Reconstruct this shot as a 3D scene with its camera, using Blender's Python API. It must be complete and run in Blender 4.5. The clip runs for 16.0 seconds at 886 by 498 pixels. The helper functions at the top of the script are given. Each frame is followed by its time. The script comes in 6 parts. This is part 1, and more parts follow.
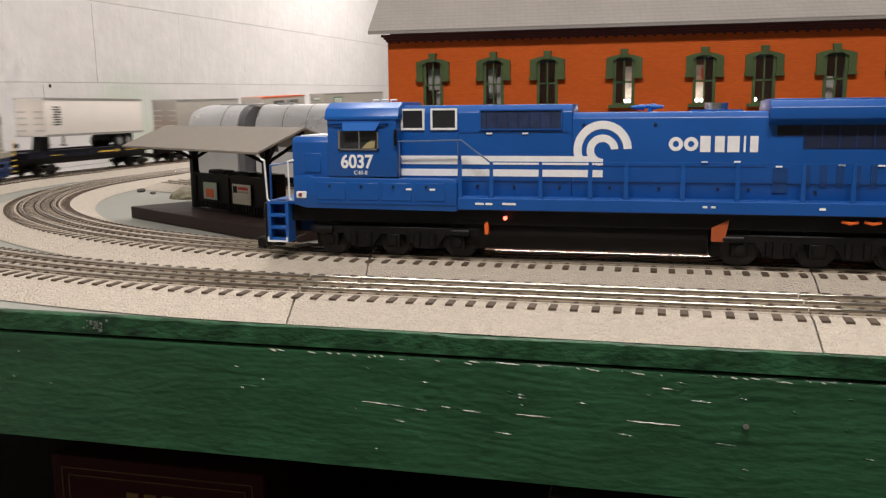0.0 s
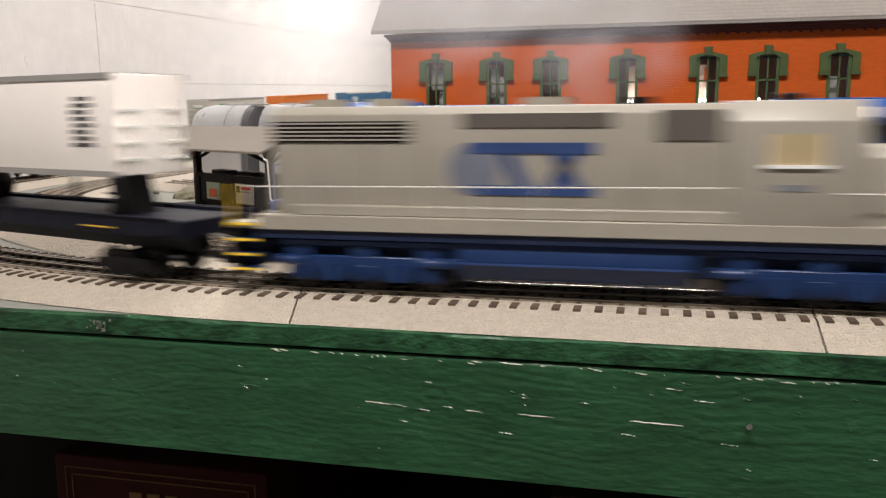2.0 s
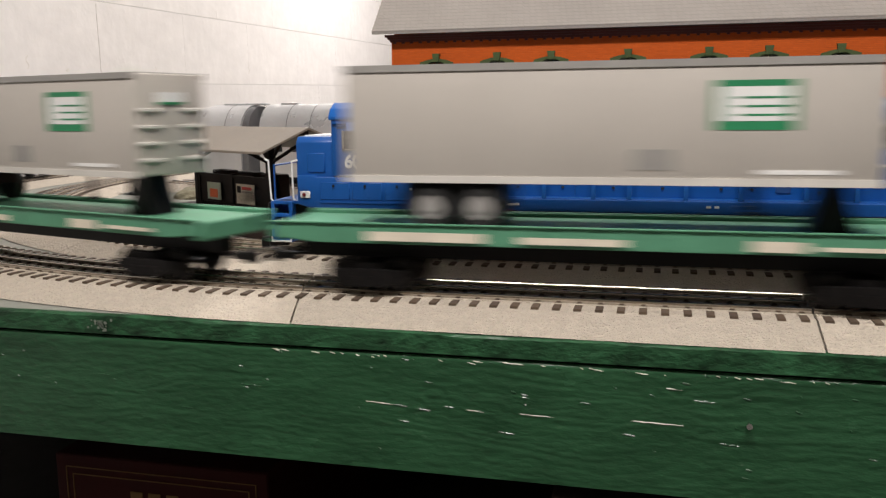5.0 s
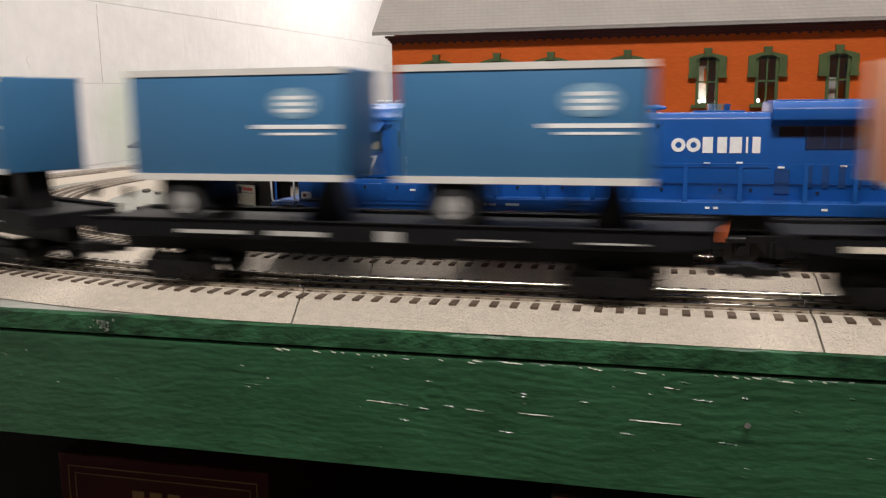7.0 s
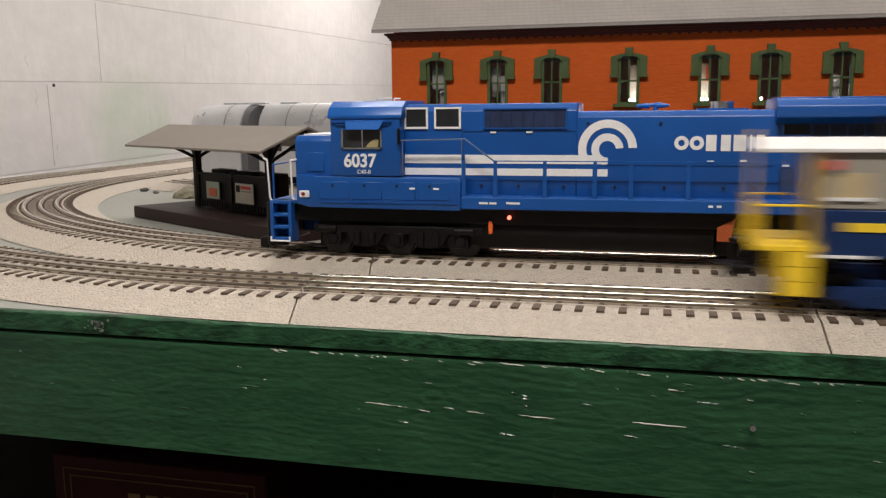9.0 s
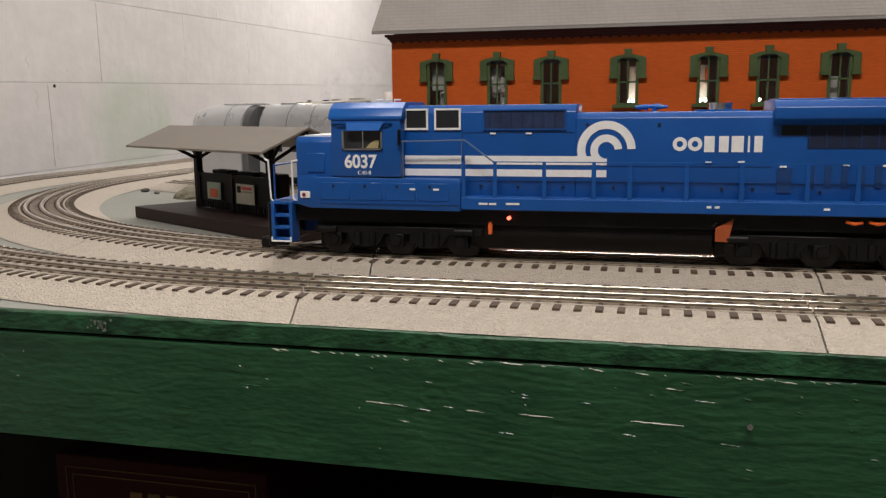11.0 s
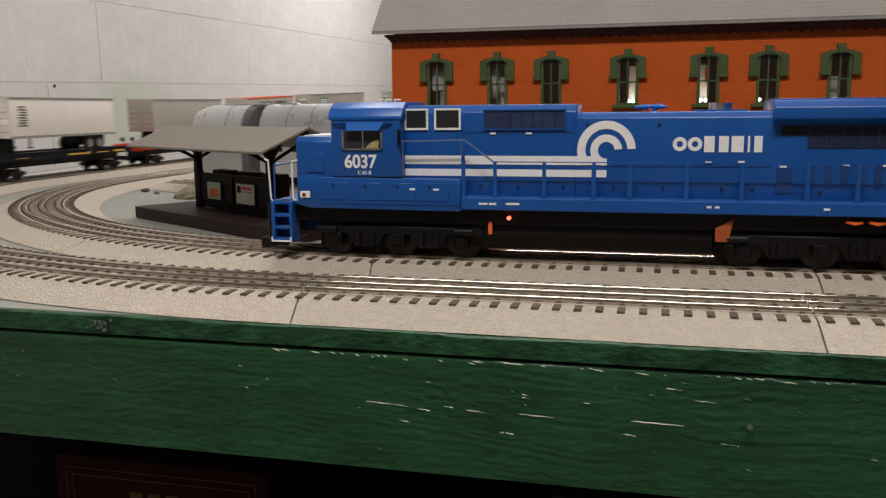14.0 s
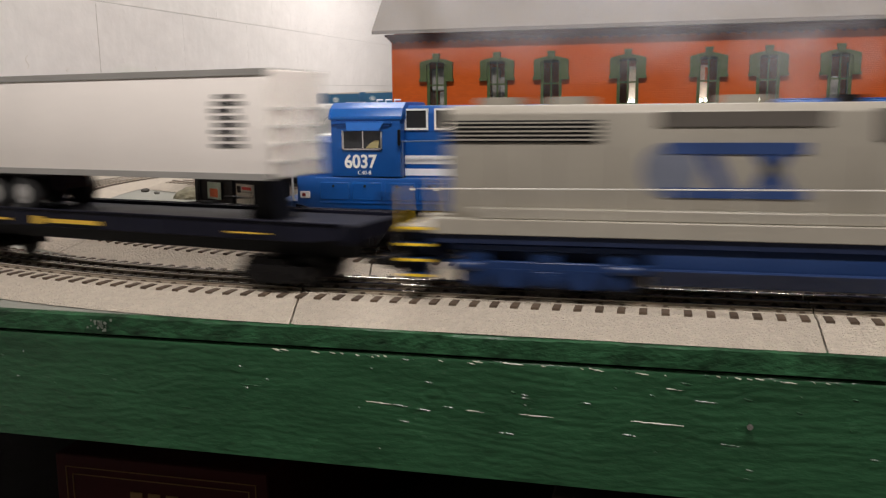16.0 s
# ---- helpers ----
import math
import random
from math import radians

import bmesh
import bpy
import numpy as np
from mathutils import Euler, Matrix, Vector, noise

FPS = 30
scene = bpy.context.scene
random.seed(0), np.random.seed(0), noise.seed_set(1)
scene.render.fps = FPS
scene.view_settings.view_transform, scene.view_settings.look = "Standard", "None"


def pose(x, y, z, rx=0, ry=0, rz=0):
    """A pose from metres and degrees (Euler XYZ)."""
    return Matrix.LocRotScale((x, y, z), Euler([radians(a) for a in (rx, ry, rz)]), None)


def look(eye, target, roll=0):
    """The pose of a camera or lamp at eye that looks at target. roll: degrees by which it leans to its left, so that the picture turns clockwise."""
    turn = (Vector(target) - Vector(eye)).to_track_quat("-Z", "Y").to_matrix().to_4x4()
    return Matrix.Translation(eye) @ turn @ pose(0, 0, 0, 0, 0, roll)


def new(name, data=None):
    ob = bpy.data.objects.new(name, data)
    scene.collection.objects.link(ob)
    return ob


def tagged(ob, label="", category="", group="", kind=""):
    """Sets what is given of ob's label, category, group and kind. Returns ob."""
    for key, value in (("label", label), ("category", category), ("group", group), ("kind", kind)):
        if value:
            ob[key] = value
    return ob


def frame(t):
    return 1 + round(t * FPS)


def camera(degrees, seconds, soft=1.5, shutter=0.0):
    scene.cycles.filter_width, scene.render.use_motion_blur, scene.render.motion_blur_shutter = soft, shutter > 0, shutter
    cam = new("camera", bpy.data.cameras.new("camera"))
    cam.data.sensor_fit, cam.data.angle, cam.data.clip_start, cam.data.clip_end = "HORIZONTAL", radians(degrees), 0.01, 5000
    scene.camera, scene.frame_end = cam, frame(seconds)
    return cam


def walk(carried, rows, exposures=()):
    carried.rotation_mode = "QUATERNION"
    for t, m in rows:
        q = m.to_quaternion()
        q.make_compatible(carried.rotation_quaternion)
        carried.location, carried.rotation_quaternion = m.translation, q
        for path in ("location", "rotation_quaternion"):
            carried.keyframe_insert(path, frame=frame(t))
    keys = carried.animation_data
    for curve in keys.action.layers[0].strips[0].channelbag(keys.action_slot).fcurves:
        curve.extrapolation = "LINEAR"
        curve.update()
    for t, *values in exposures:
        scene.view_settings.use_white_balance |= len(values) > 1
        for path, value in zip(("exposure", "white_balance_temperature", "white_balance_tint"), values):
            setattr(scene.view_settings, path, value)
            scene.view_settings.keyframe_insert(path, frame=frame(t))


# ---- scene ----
cam = camera(54.17, 16.0, soft=1.32, shutter=0.75)

EYE = Vector((0.1806, -0.4535, 0.1078))


def view(yaw, pitch, back=0.0, dx=0.0):
    """The camera's pose: yaw to the left and pitch in degrees, moved back by some metres."""
    a, b = radians(yaw), radians(pitch)
    way = Vector((-math.sin(a) * math.cos(b), math.cos(a) * math.cos(b), math.sin(b)))
    eye = EYE - way * back + Vector((dx, 0, 0))
    return look(eye, eye + way, -0.553)


YAW, PITCH = 14.10, -9.218
walk(cam, [
    (0.0, view(YAW - 0.24, PITCH)),
    (0.5, view(YAW - 0.15, PITCH - 0.03)),
    (1.0, view(YAW - 0.10, PITCH)),
    (1.5, view(YAW - 0.05, PITCH)),
    (2.5, view(YAW - 0.04, PITCH)),
    (3.5, view(YAW, PITCH)),
    (5.0, view(YAW, PITCH, 0.0005)),
    (6.2, view(YAW, PITCH, 0.0015)),
    (7.4, view(YAW + 0.01, PITCH + 0.02, 0.0038)),
    (7.8, view(YAW + 0.01, PITCH + 0.02, 0.0025)),
    (8.15, view(YAW, PITCH, 0.001)),
    (8.45, view(YAW, PITCH - 0.02, -0.0036)),
    (9.2, view(YAW, PITCH - 0.02, -0.0036)),
    (10.2, view(YAW, PITCH, -0.001)),
    (11.3, view(YAW, PITCH)),
    (16.0, view(YAW, PITCH)),
], exposures=[(0.0, 0.18), (1.0, 0.25), (1.5, 0.36), (2.0, 0.48), (2.5, 0.59), (3.5, 0.56), (4.0, 0.54), (5.0, 0.40), (6.2, 0.34), (7.5, 0.38), (8.0, 0.36), (8.5, 0.22),
              (9.2, 0.03), (10.2, -0.05), (11.3, -0.14), (12.0, -0.18), (15.0, -0.20), (15.5, -0.12), (16.0, 0.07)])

# ---------------------------------------------------------------- light
world = bpy.data.worlds.new("room_air")
scene.world = world
world.use_nodes = True
world.node_tree.nodes["Background"].inputs[0].default_value = (0.80, 0.84, 0.9, 1)
world.node_tree.nodes["Background"].inputs[1].default_value = 0.012


def area(name, eye, target, w, h, watts, colour):
    d = bpy.data.lights.new(name, "AREA")
    d.shape, d.size, d.size_y, d.energy, d.color = "RECTANGLE", w, h, watts, colour
    ob = new(name, d)
    ob.matrix_world = look(eye, target)
    return ob


WARM = (0.98, 0.91, 0.875)
# assumed, unseen fluorescent battens over aisle and layout; the first hangs low to brighten the middle
LAMPS = [((0.16, -0.55, 1.02), 0.60, 14.3), ((-0.05, 1.0, 1.55), 1.25, 20), ((-0.40, 3.0, 1.55), 1.25, 40)]
for (x, y, z), w, watts in LAMPS:
    area("fluorescent_light", (x, y, z - 0.035), (x, y + 0.001, 0), w, 0.12, watts, WARM)

# ---------------------------------------------------------------- materials
MATS = {}


def mat(name, colour, rough=0.5, metal=0.0, var=0.12, scale=60.0, bump=0.0, bump_scale=400.0, emit=0.0, spec=0.5,
        island=0.0, stretch=None, coat=0.0):
    """A painted or raw surface: two scales of colour change, uneven gloss and fine relief."""
    if name in MATS:
        return MATS[name]
    m = bpy.data.materials.new(name)
    m.use_nodes = True
    nt = m.node_tree
    n, l = nt.nodes, nt.links
    b = n["Principled BSDF"]
    b.inputs["Metallic"].default_value = metal
    b.inputs["Specular IOR Level"].default_value = spec
    b.inputs["Coat Weight"].default_value = coat
    tc = n.new("ShaderNodeTexCoord")
    src = tc.outputs["Object"]
    if stretch:
        mp = n.new("ShaderNodeMapping")
        mp.inputs["Scale"].default_value = stretch
        l.new(src, mp.inputs[0])
        src = mp.outputs[0]
    big = n.new("ShaderNodeTexNoise")
    big.inputs["Scale"].default_value, big.inputs["Detail"].default_value = scale, 4
    fine = n.new("ShaderNodeTexNoise")
    fine.inputs["Scale"].default_value, fine.inputs["Detail"].default_value = bump_scale, 3
    l.new(src, big.inputs["Vector"])
    l.new(src, fine.inputs["Vector"])
    add = n.new("ShaderNodeMath")
    add.operation = "MULTIPLY_ADD"
    add.inputs[1].default_value = 0.45
    l.new(fine.outputs["Fac"], add.inputs[0])
    l.new(big.outputs["Fac"], add.inputs[2])
    ramp = n.new("ShaderNodeMapRange")
    ramp.inputs["From Min"].default_value, ramp.inputs["From Max"].default_value = 0.45, 1.0
    ramp.inputs["To Min"].default_value, ramp.inputs["To Max"].default_value = 1 - var, 1 + var
    l.new(add.outputs[0], ramp.inputs["Value"])
    val = ramp.outputs[0]
    if island:
        info = n.new("ShaderNodeObjectInfo")
        r2 = n.new("ShaderNodeMapRange")
        r2.inputs["To Min"].default_value, r2.inputs["To Max"].default_value = 1 - island, 1 + island
        l.new(info.outputs["Random"], r2.inputs["Value"])
        mul = n.new("ShaderNodeMath")
        mul.operation = "MULTIPLY"
        l.new(val, mul.inputs[0])
        l.new(r2.outputs[0], mul.inputs[1])
        val = mul.outputs[0]
    sc = n.new("ShaderNodeVectorMath")
    sc.operation = "SCALE"
    sc.inputs[0].default_value = colour[:3]
    l.new(val, sc.inputs["Scale"])
    l.new(sc.outputs[0], b.inputs["Base Color"])
    rr = n.new("ShaderNodeMapRange")
    rr.inputs["To Min"].default_value, rr.inputs["To Max"].default_value = max(rough - 0.1, 0.03), min(rough + 0.1, 1)
    l.new(big.outputs["Fac"], rr.inputs["Value"])
    l.new(rr.outputs[0], b.inputs["Roughness"])
    if bump:
        bp = n.new("ShaderNodeBump")
        bp.inputs["Distance"].default_value = bump
        l.new(fine.outputs["Fac"], bp.inputs["Height"])
        l.new(bp.outputs[0], b.inputs["Normal"])
    if emit:
        b.inputs["Emission Color"].default_value = (*colour[:3], 1)
        b.inputs["Emission Strength"].default_value = emit
    MATS[name] = m
    return m


def glass(name, colour=(0.9, 0.95, 0.95), rough=0.03):
    m = bpy.data.materials.new(name)
    m.use_nodes = True
    b = m.node_tree.nodes["Principled BSDF"]
    b.inputs["Base Color"].default_value = (*colour, 1)
    b.inputs["Transmission Weight"].default_value = 1.0
    b.inputs["Roughness"].default_value = rough
    b.inputs["IOR"].default_value = 1.45
    MATS[name] = m
    return m


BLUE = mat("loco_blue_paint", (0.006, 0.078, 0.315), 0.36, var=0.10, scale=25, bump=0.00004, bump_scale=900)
# the body blue about a third lighter, for roof parts, sunshades and horn
BLUE_ROOF = mat("loco_lighter_blue", (0.008, 0.105, 0.40), 0.34, var=0.10, scale=25)
WHITE = mat("white_lettering", (0.80, 0.80, 0.78), 0.5, var=0.05, scale=200)
BLACK = mat("black_plastic", (0.0075, 0.0068, 0.0068), 0.40, var=0.3, scale=90, bump=0.0001, bump_scale=600, spec=0.17)
DARK = mat("dark_recess", (0.006, 0.007, 0.009), 0.6, var=0.3, scale=90)
STEEL = mat("rail_steel", (0.60, 0.55, 0.48), 0.19, 1.0, var=0.18, scale=14, stretch=(1, 1, 1))
RAIL_DARK = mat("rail_web_brown", (0.32, 0.27, 0.21), 0.5, 0.3, var=0.3, scale=50)
TIE = mat("brown_tie_plastic", (0.080, 0.054, 0.034), 0.75, var=0.2, scale=90, island=0.18, bump=0.0002, bump_scale=700)
CHROME = mat("bright_metal", (0.75, 0.75, 0.74), 0.22, 1.0, var=0.08)
ORANGE_WIRE = mat("orange_paint", (0.75, 0.13, 0.02), 0.45)
RED = mat("red_paint", (0.60, 0.03, 0.02), 0.45)
YELLOW = mat("safety_yellow_paint", (0.85, 0.58, 0.03), 0.45)
GREY_LOCO = mat("grey_loco_paint", (0.325, 0.30, 0.25), 0.45, var=0.07, scale=30)
# louvre blue, darkened for the shade on that end of the hood
LOUVRE = mat("louvre_shaded_blue", (0.003, 0.009, 0.034), 0.55, var=0.3, scale=120)
NAVY = mat("navy_blue_paint", (0.0058, 0.026, 0.098), 0.42, var=0.12, scale=40)
LOGO_BLUE = mat("logo_blue_paint", (0.022, 0.052, 0.165), 0.5)
HEAD = mat("lit_headlight", (1.0, 0.88, 0.66), 0.4, emit=5.0)
DITCH = mat("lit_ditch_light", (0.72, 1.0, 0.36), 0.4, emit=9.0)
NUMBER_LIT = mat("lit_number_board", (1.0, 0.86, 0.70), 0.4, emit=1.1)
RED_LED = mat("lit_red_marker", (1.0, 0.10, 0.06), 0.4, emit=5.0)
CAB_GLASS = mat("tinted_cab_glass", (0.03, 0.032, 0.035), 0.12, var=0.2, scale=40)
LIT_WINDOW = mat("lit_cab_window", (0.42, 0.33, 0.19), 0.35, emit=0.10)

# ---------------------------------------------------------------- mesh helpers


def box(bm, x0, x1, y0, y1, z0, z1, bevel=0.0, seg=1):
    vs = [bm.verts.new((x, y, z)) for x in (x0, x1) for y in (y0, y1) for z in (z0, z1)]
    fs = [bm.faces.new([vs[i] for i in f]) for f in
          ((0, 1, 3, 2), (4, 6, 7, 5), (0, 4, 5, 1), (2, 3, 7, 6), (0, 2, 6, 4), (1, 5, 7, 3))]
    if bevel:
        es = list({e for f in fs for e in f.edges})
        bmesh.ops.bevel(bm, geom=es, offset=bevel, segments=seg, affect="EDGES", profile=0.5)


def prism(bm, prof, a0, a1, axis="x", bevel=0.0):
    """The outline prof drawn out from a0 to a1 along an axis. For x it is (y, z), for y (x, z), for z (x, y)."""
    def p(u, v, a):
        return {"x": (a, u, v), "y": (u, a, v), "z": (u, v, a)}[axis]
    lo = [bm.verts.new(p(u, v, a0)) for u, v in prof]
    hi = [bm.verts.new(p(u, v, a1)) for u, v in prof]
    k = len(prof)
    fs = [bm.faces.new(lo), bm.faces.new(hi[::-1])]
    fs += [bm.faces.new((lo[i], hi[i], hi[(i + 1) % k], lo[(i + 1) % k])) for i in range(k)]
    bmesh.ops.recalc_face_normals(bm, faces=fs)
    if bevel:
        es = list({e for f in fs for e in f.edges})
        bmesh.ops.bevel(bm, geom=es, offset=bevel, segments=2, affect="EDGES", profile=0.5)


def cyl(bm, c, r, depth, axis="z", seg=20, r2=None):
    rot = {"z": Matrix(), "x": Matrix.Rotation(radians(90), 4, "Y"), "y": Matrix.Rotation(radians(90), 4, "X")}[axis]
    bmesh.ops.create_cone(bm, cap_ends=True, segments=seg, radius1=r, radius2=r if r2 is None else r2, depth=depth,
                          matrix=Matrix.Translation(c) @ rot)


def rod(bm, pts, r, seg=6):
    """A bent rod through the points."""
    for a, b in zip(pts, pts[1:]):
        a, b = Vector(a), Vector(b)
        d = b - a
        m = Matrix.Translation((a + b) / 2) @ d.to_track_quat("Z", "Y").to_matrix().to_4x4()
        bmesh.ops.create_cone(bm, cap_ends=True, segments=seg, radius1=r, radius2=r, depth=d.length + r * 0.8, matrix=m)


def finish(bm, name, material, smooth=False):
    me = bpy.data.meshes.new(name)
    bm.normal_update()
    bm.to_mesh(me)
    bm.free()
    me.materials.append(material)
    if smooth:
        me.shade_smooth()
        me.set_sharp_from_angle(angle=radians(38))
    return me


def part(name, bm, material, parent=None, label="", smooth=False):
    ob = new(name, finish(bm, name, material, smooth))
    ob.parent = parent
    if label:
        tagged(ob, label)
    return ob


def bx(name, dims, material, parent=None, label="", bevel=0.0, seg=1):
    bm = bmesh.new()
    box(bm, *dims, bevel=bevel, seg=seg)
    return part(name, bm, material, parent, label, smooth=bevel > 0)


def thing(name, label, category, group="", at=(0, 0, 0), rz=0):
    ob = new(name)
    ob.empty_display_size = 0.02
    ob.matrix_world = pose(*at, 0, 0, rz)
    return tagged(ob, label, category, group)


def words(text, size, x, y, z, material, parent, facing="front", align="LEFT", name="lettering", depth=0.0002, squash=1.0, bold=0.0):
    c = bpy.data.curves.new("text", "FONT")
    c.body, c.size, c.align_x, c.extrude = text, size, align, depth
    c.offset = bold
    tmp = bpy.data.objects.new("text", c)
    me = bpy.data.meshes.new_from_object(tmp)
    bpy.data.objects.remove(tmp)
    ob = new(name, me)
    me.materials.clear()
    me.materials.append(material)
    ob.parent = parent
    m = pose(x, y, z, 90, 0, 0 if facing == "front" else 180)
    ob.matrix_local = m @ Matrix.Diagonal((squash, 1, 1, 1))
    return ob

# ---------------------------------------------------------------- room
WALL_A = Vector((-1.2089, 1.5237, 0))        # below an upright block joint in the left wall
WALL_YAW, WALL_TILT = 89.404, 1.094          # its courses are not quite level with the table
WALL_BED = 0.1803                            # a bed joint over the table's level
FLOOR, CEIL = -0.95, 1.62


def wall_material(base):
    """White paint over block, with one faint green stain where an older coat shows through; laid out in the wall's own space."""
    m = mat("white_painted_block", (0.83, 0.805, 0.79), 0.5, var=0.06, scale=7.0, bump=0.0016, bump_scale=26)
    n, l = m.node_tree.nodes, m.node_tree.links
    tc = n.new("ShaderNodeTexCoord")
    tc.object = base
    mp = n.new("ShaderNodeMapping")
    mp.inputs["Location"].default_value = (-0.60, 0, -0.42)
    mp.inputs["Scale"].default_value = (4.6, 0.2, 6.0)
    l.new(tc.outputs["Object"], mp.inputs[0])
    gr = n.new("ShaderNodeTexGradient")
    gr.gradient_type = "SPHERICAL"
    l.new(mp.outputs[0], gr.inputs[0])
    ns = n.new("ShaderNodeTexNoise")
    ns.inputs["Scale"].default_value = 6.0
    l.new(tc.outputs["Object"], ns.inputs["Vector"])
    edge = n.new("ShaderNodeMapRange")
    edge.inputs["From Max"].default_value = 0.45
    l.new(gr.outputs["Fac"], edge.inputs["Value"])
    mul = n.new("ShaderNodeMath")
    mul.operation = "MULTIPLY"
    l.new(edge.outputs[0], mul.inputs[0])
    l.new(ns.outputs["Fac"], mul.inputs[1])
    b = n["Principled BSDF"]
    old = b.inputs["Base Color"].links[0].from_socket
    mix = n.new("ShaderNodeMix")
    mix.data_type = "RGBA"
    l.new(mul.outputs[0], mix.inputs["Factor"])
    l.new(old, mix.inputs[6])
    mix.inputs[7].default_value = (0.60, 0.71, 0.55, 1)
    l.new(mix.outputs[2], b.inputs["Base Color"])
    return m


MORTAR = mat("painted_mortar", (0.66, 0.65, 0.63), 0.7, var=0.08, scale=20, bump=0.001, bump_scale=90)


def left_wall():
    """Concrete blocks in running bond, the joints struck back."""
    wall = tagged(new("wall_west"), "white painted concrete block wall behind the layout", "wall", kind="structure")
    wall.matrix_world = pose(WALL_A.x, WALL_A.y, 0, 0, -WALL_TILT, WALL_YAW)
    bm = bmesh.new()
    box(bm, -4.3, 3.5, 0.0011, 0.14, FLOOR - 0.12, CEIL + 0.12)
    part("wall_core", bm, MORTAR, wall)
    skin = wall_material(wall)
    bm = bmesh.new()
    J, H = 0.00002, 0.0013
    box(bm, -0.203 + J, 0.203 - J, 0, 0.05, -0.1015 + H, 0.1015 - H, bevel=0.0002, seg=1)
    me = finish(bm, "block", skin, False)
    z0 = WALL_BED + 0.1015
    for k in range(-6, 8):
        shift = 0.203 if k % 2 == 0 else 0.0
        for i in range(-10, 9):
            ob = new("block", me)
            ob.parent = wall
            ob.location = (i * 0.406 + shift, 0, z0 + 0.203 * k)
    # the two upright joints that the paint has not filled
    for x, za, zb in ((0.0, WALL_BED + 0.004, WALL_BED + 0.196), (-0.203, WALL_BED - 0.196, WALL_BED - 0.006)):
        bm = bmesh.new()
        n = 26
        rows = []
        for i in range(n + 1):
            z = za + (zb - za) * i / n
            w = 0.0014 + 0.0012 * noise.noise((z * 60, x, 1.0))
            d = 0.0012 * noise.noise((z * 25, x, 7.0))
            rows.append([bm.verts.new((x + d - w, -0.0003, z)), bm.verts.new((x + d + w, -0.0003, z))])
        for a, b in zip(rows, rows[1:]):
            bm.faces.new((a[0], a[1], b[1], b[0]))
        part("open_joint", bm, mat("dirty_mortar", (0.54, 0.515, 0.48), 0.8, var=0.2, scale=60), wall, "thin dirty open mortar joint")
    bm = bmesh.new()
    cyl(bm, (-0.180, -0.0005, WALL_BED - 0.008), 0.0042, 0.001, "y", 12)
    part("nail_hole", bm, mat("dark_hole", (0.05, 0.045, 0.04), 0.9), wall, "small dark nail hole")
    # scuffs and runs in the paint
    rng = random.Random(17)
    for x, z, ln in ((-0.245, WALL_BED - 0.04, 0.05), (-0.262, WALL_BED + 0.045, 0.03), (0.245, WALL_BED + 0.04, 0.012), (-0.13, WALL_BED + 0.03, 0.010), (0.81, WALL_BED + 0.05, 0.03), (-0.19, WALL_BED - 0.16, 0.04)):
        bm = bmesh.new()
        pts = [(x + rng.uniform(-0.006, 0.006), -0.0006, z - ln * (i / 5 - 0.5)) for i in range(6)]
        for (x0, y0, z0_), (x1, y1, z1) in zip(pts, pts[1:]):
            bm.faces.new([bm.verts.new(p) for p in ((x0 - 0.0012, y0, z0_), (x0 + 0.0012, y0, z0_), (x1 + 0.0012, y1, z1), (x1 - 0.0012, y1, z1))])
        part("scuff", bm, mat("tan_scuff", (0.70, 0.665, 0.61), 0.8, var=0.25, scale=90), wall, "faint tan scuff in the paint")
    return wall


left_wall()
# assumed walls and floor close the room, darkened to bounce less light
PLAIN = mat("plain_grey_room_paint", (0.50, 0.48, 0.45), 0.7, var=0.05, scale=3, bump=0.001, bump_scale=60)
CEILM = mat("white_ceiling_board", (0.78, 0.77, 0.74), 0.8, var=0.05, scale=4)
FLOORM = mat("grey_concrete_floor", (0.12, 0.11, 0.10), 0.6, var=0.2, scale=3, bump=0.001, bump_scale=60)
for nm, d in (("wall_north", (-1.13, 3.6, 4.85, 4.97)), ("wall_east", (3.5, 3.62, -2.6, 4.85)), ("wall_south", (-1.20, 3.5, -2.72, -2.6))):
    bm = bmesh.new()
    box(bm, *d, FLOOR, CEIL)
    tagged(part(nm, bm, PLAIN), "plain grey wall added to close the room", "wall", kind="structure")
bm = bmesh.new()
box(bm, -2.8, 3.7, -2.8, 5.0, FLOOR - 0.1, FLOOR)
tagged(part("floor", bm, FLOORM), "grey concrete floor of the train room", "floor", kind="structure")
bm = bmesh.new()
box(bm, -2.8, 3.7, -2.8, 5.0, CEIL, CEIL + 0.1)
tagged(part("ceiling", bm, CEILM), "white boarded ceiling of the train room", "ceiling", kind="structure")
TUBE = mat("lit_fluorescent_tube", (1.0, 0.93, 0.82), 0.5, emit=3.0)
for (x, y, z), w, watts in LAMPS:
    fx = thing("ceiling_light", "long white fluorescent batten assumed above the view", "lamp", "ceiling lights", (x, y, z))
    deep = min(0.07, CEIL - z)
    bx("housing", (-w / 2 - 0.03, w / 2 + 0.03, -0.07, 0.07, 0.0, deep + 0.001), PLAIN, fx, bevel=0.004)
    # hangers added for the batten that is lowered to brighten the middle
    if deep < CEIL - z:
        for hxx in (-w / 3, w / 3):
            bm = bmesh.new()
            cyl(bm, (hxx, 0, (deep + CEIL - z) / 2), 0.003, CEIL - z - deep, "z", 8)
            part("hanger", bm, CHROME, fx, "thin steel hanger rod", True)
    for yy in (-0.035, 0.035):
        bm = bmesh.new()
        cyl(bm, (0, yy, -0.014), 0.013, w, "x", 12)
        part("tube", bm, TUBE, fx, "lit white fluorescent tube", True)

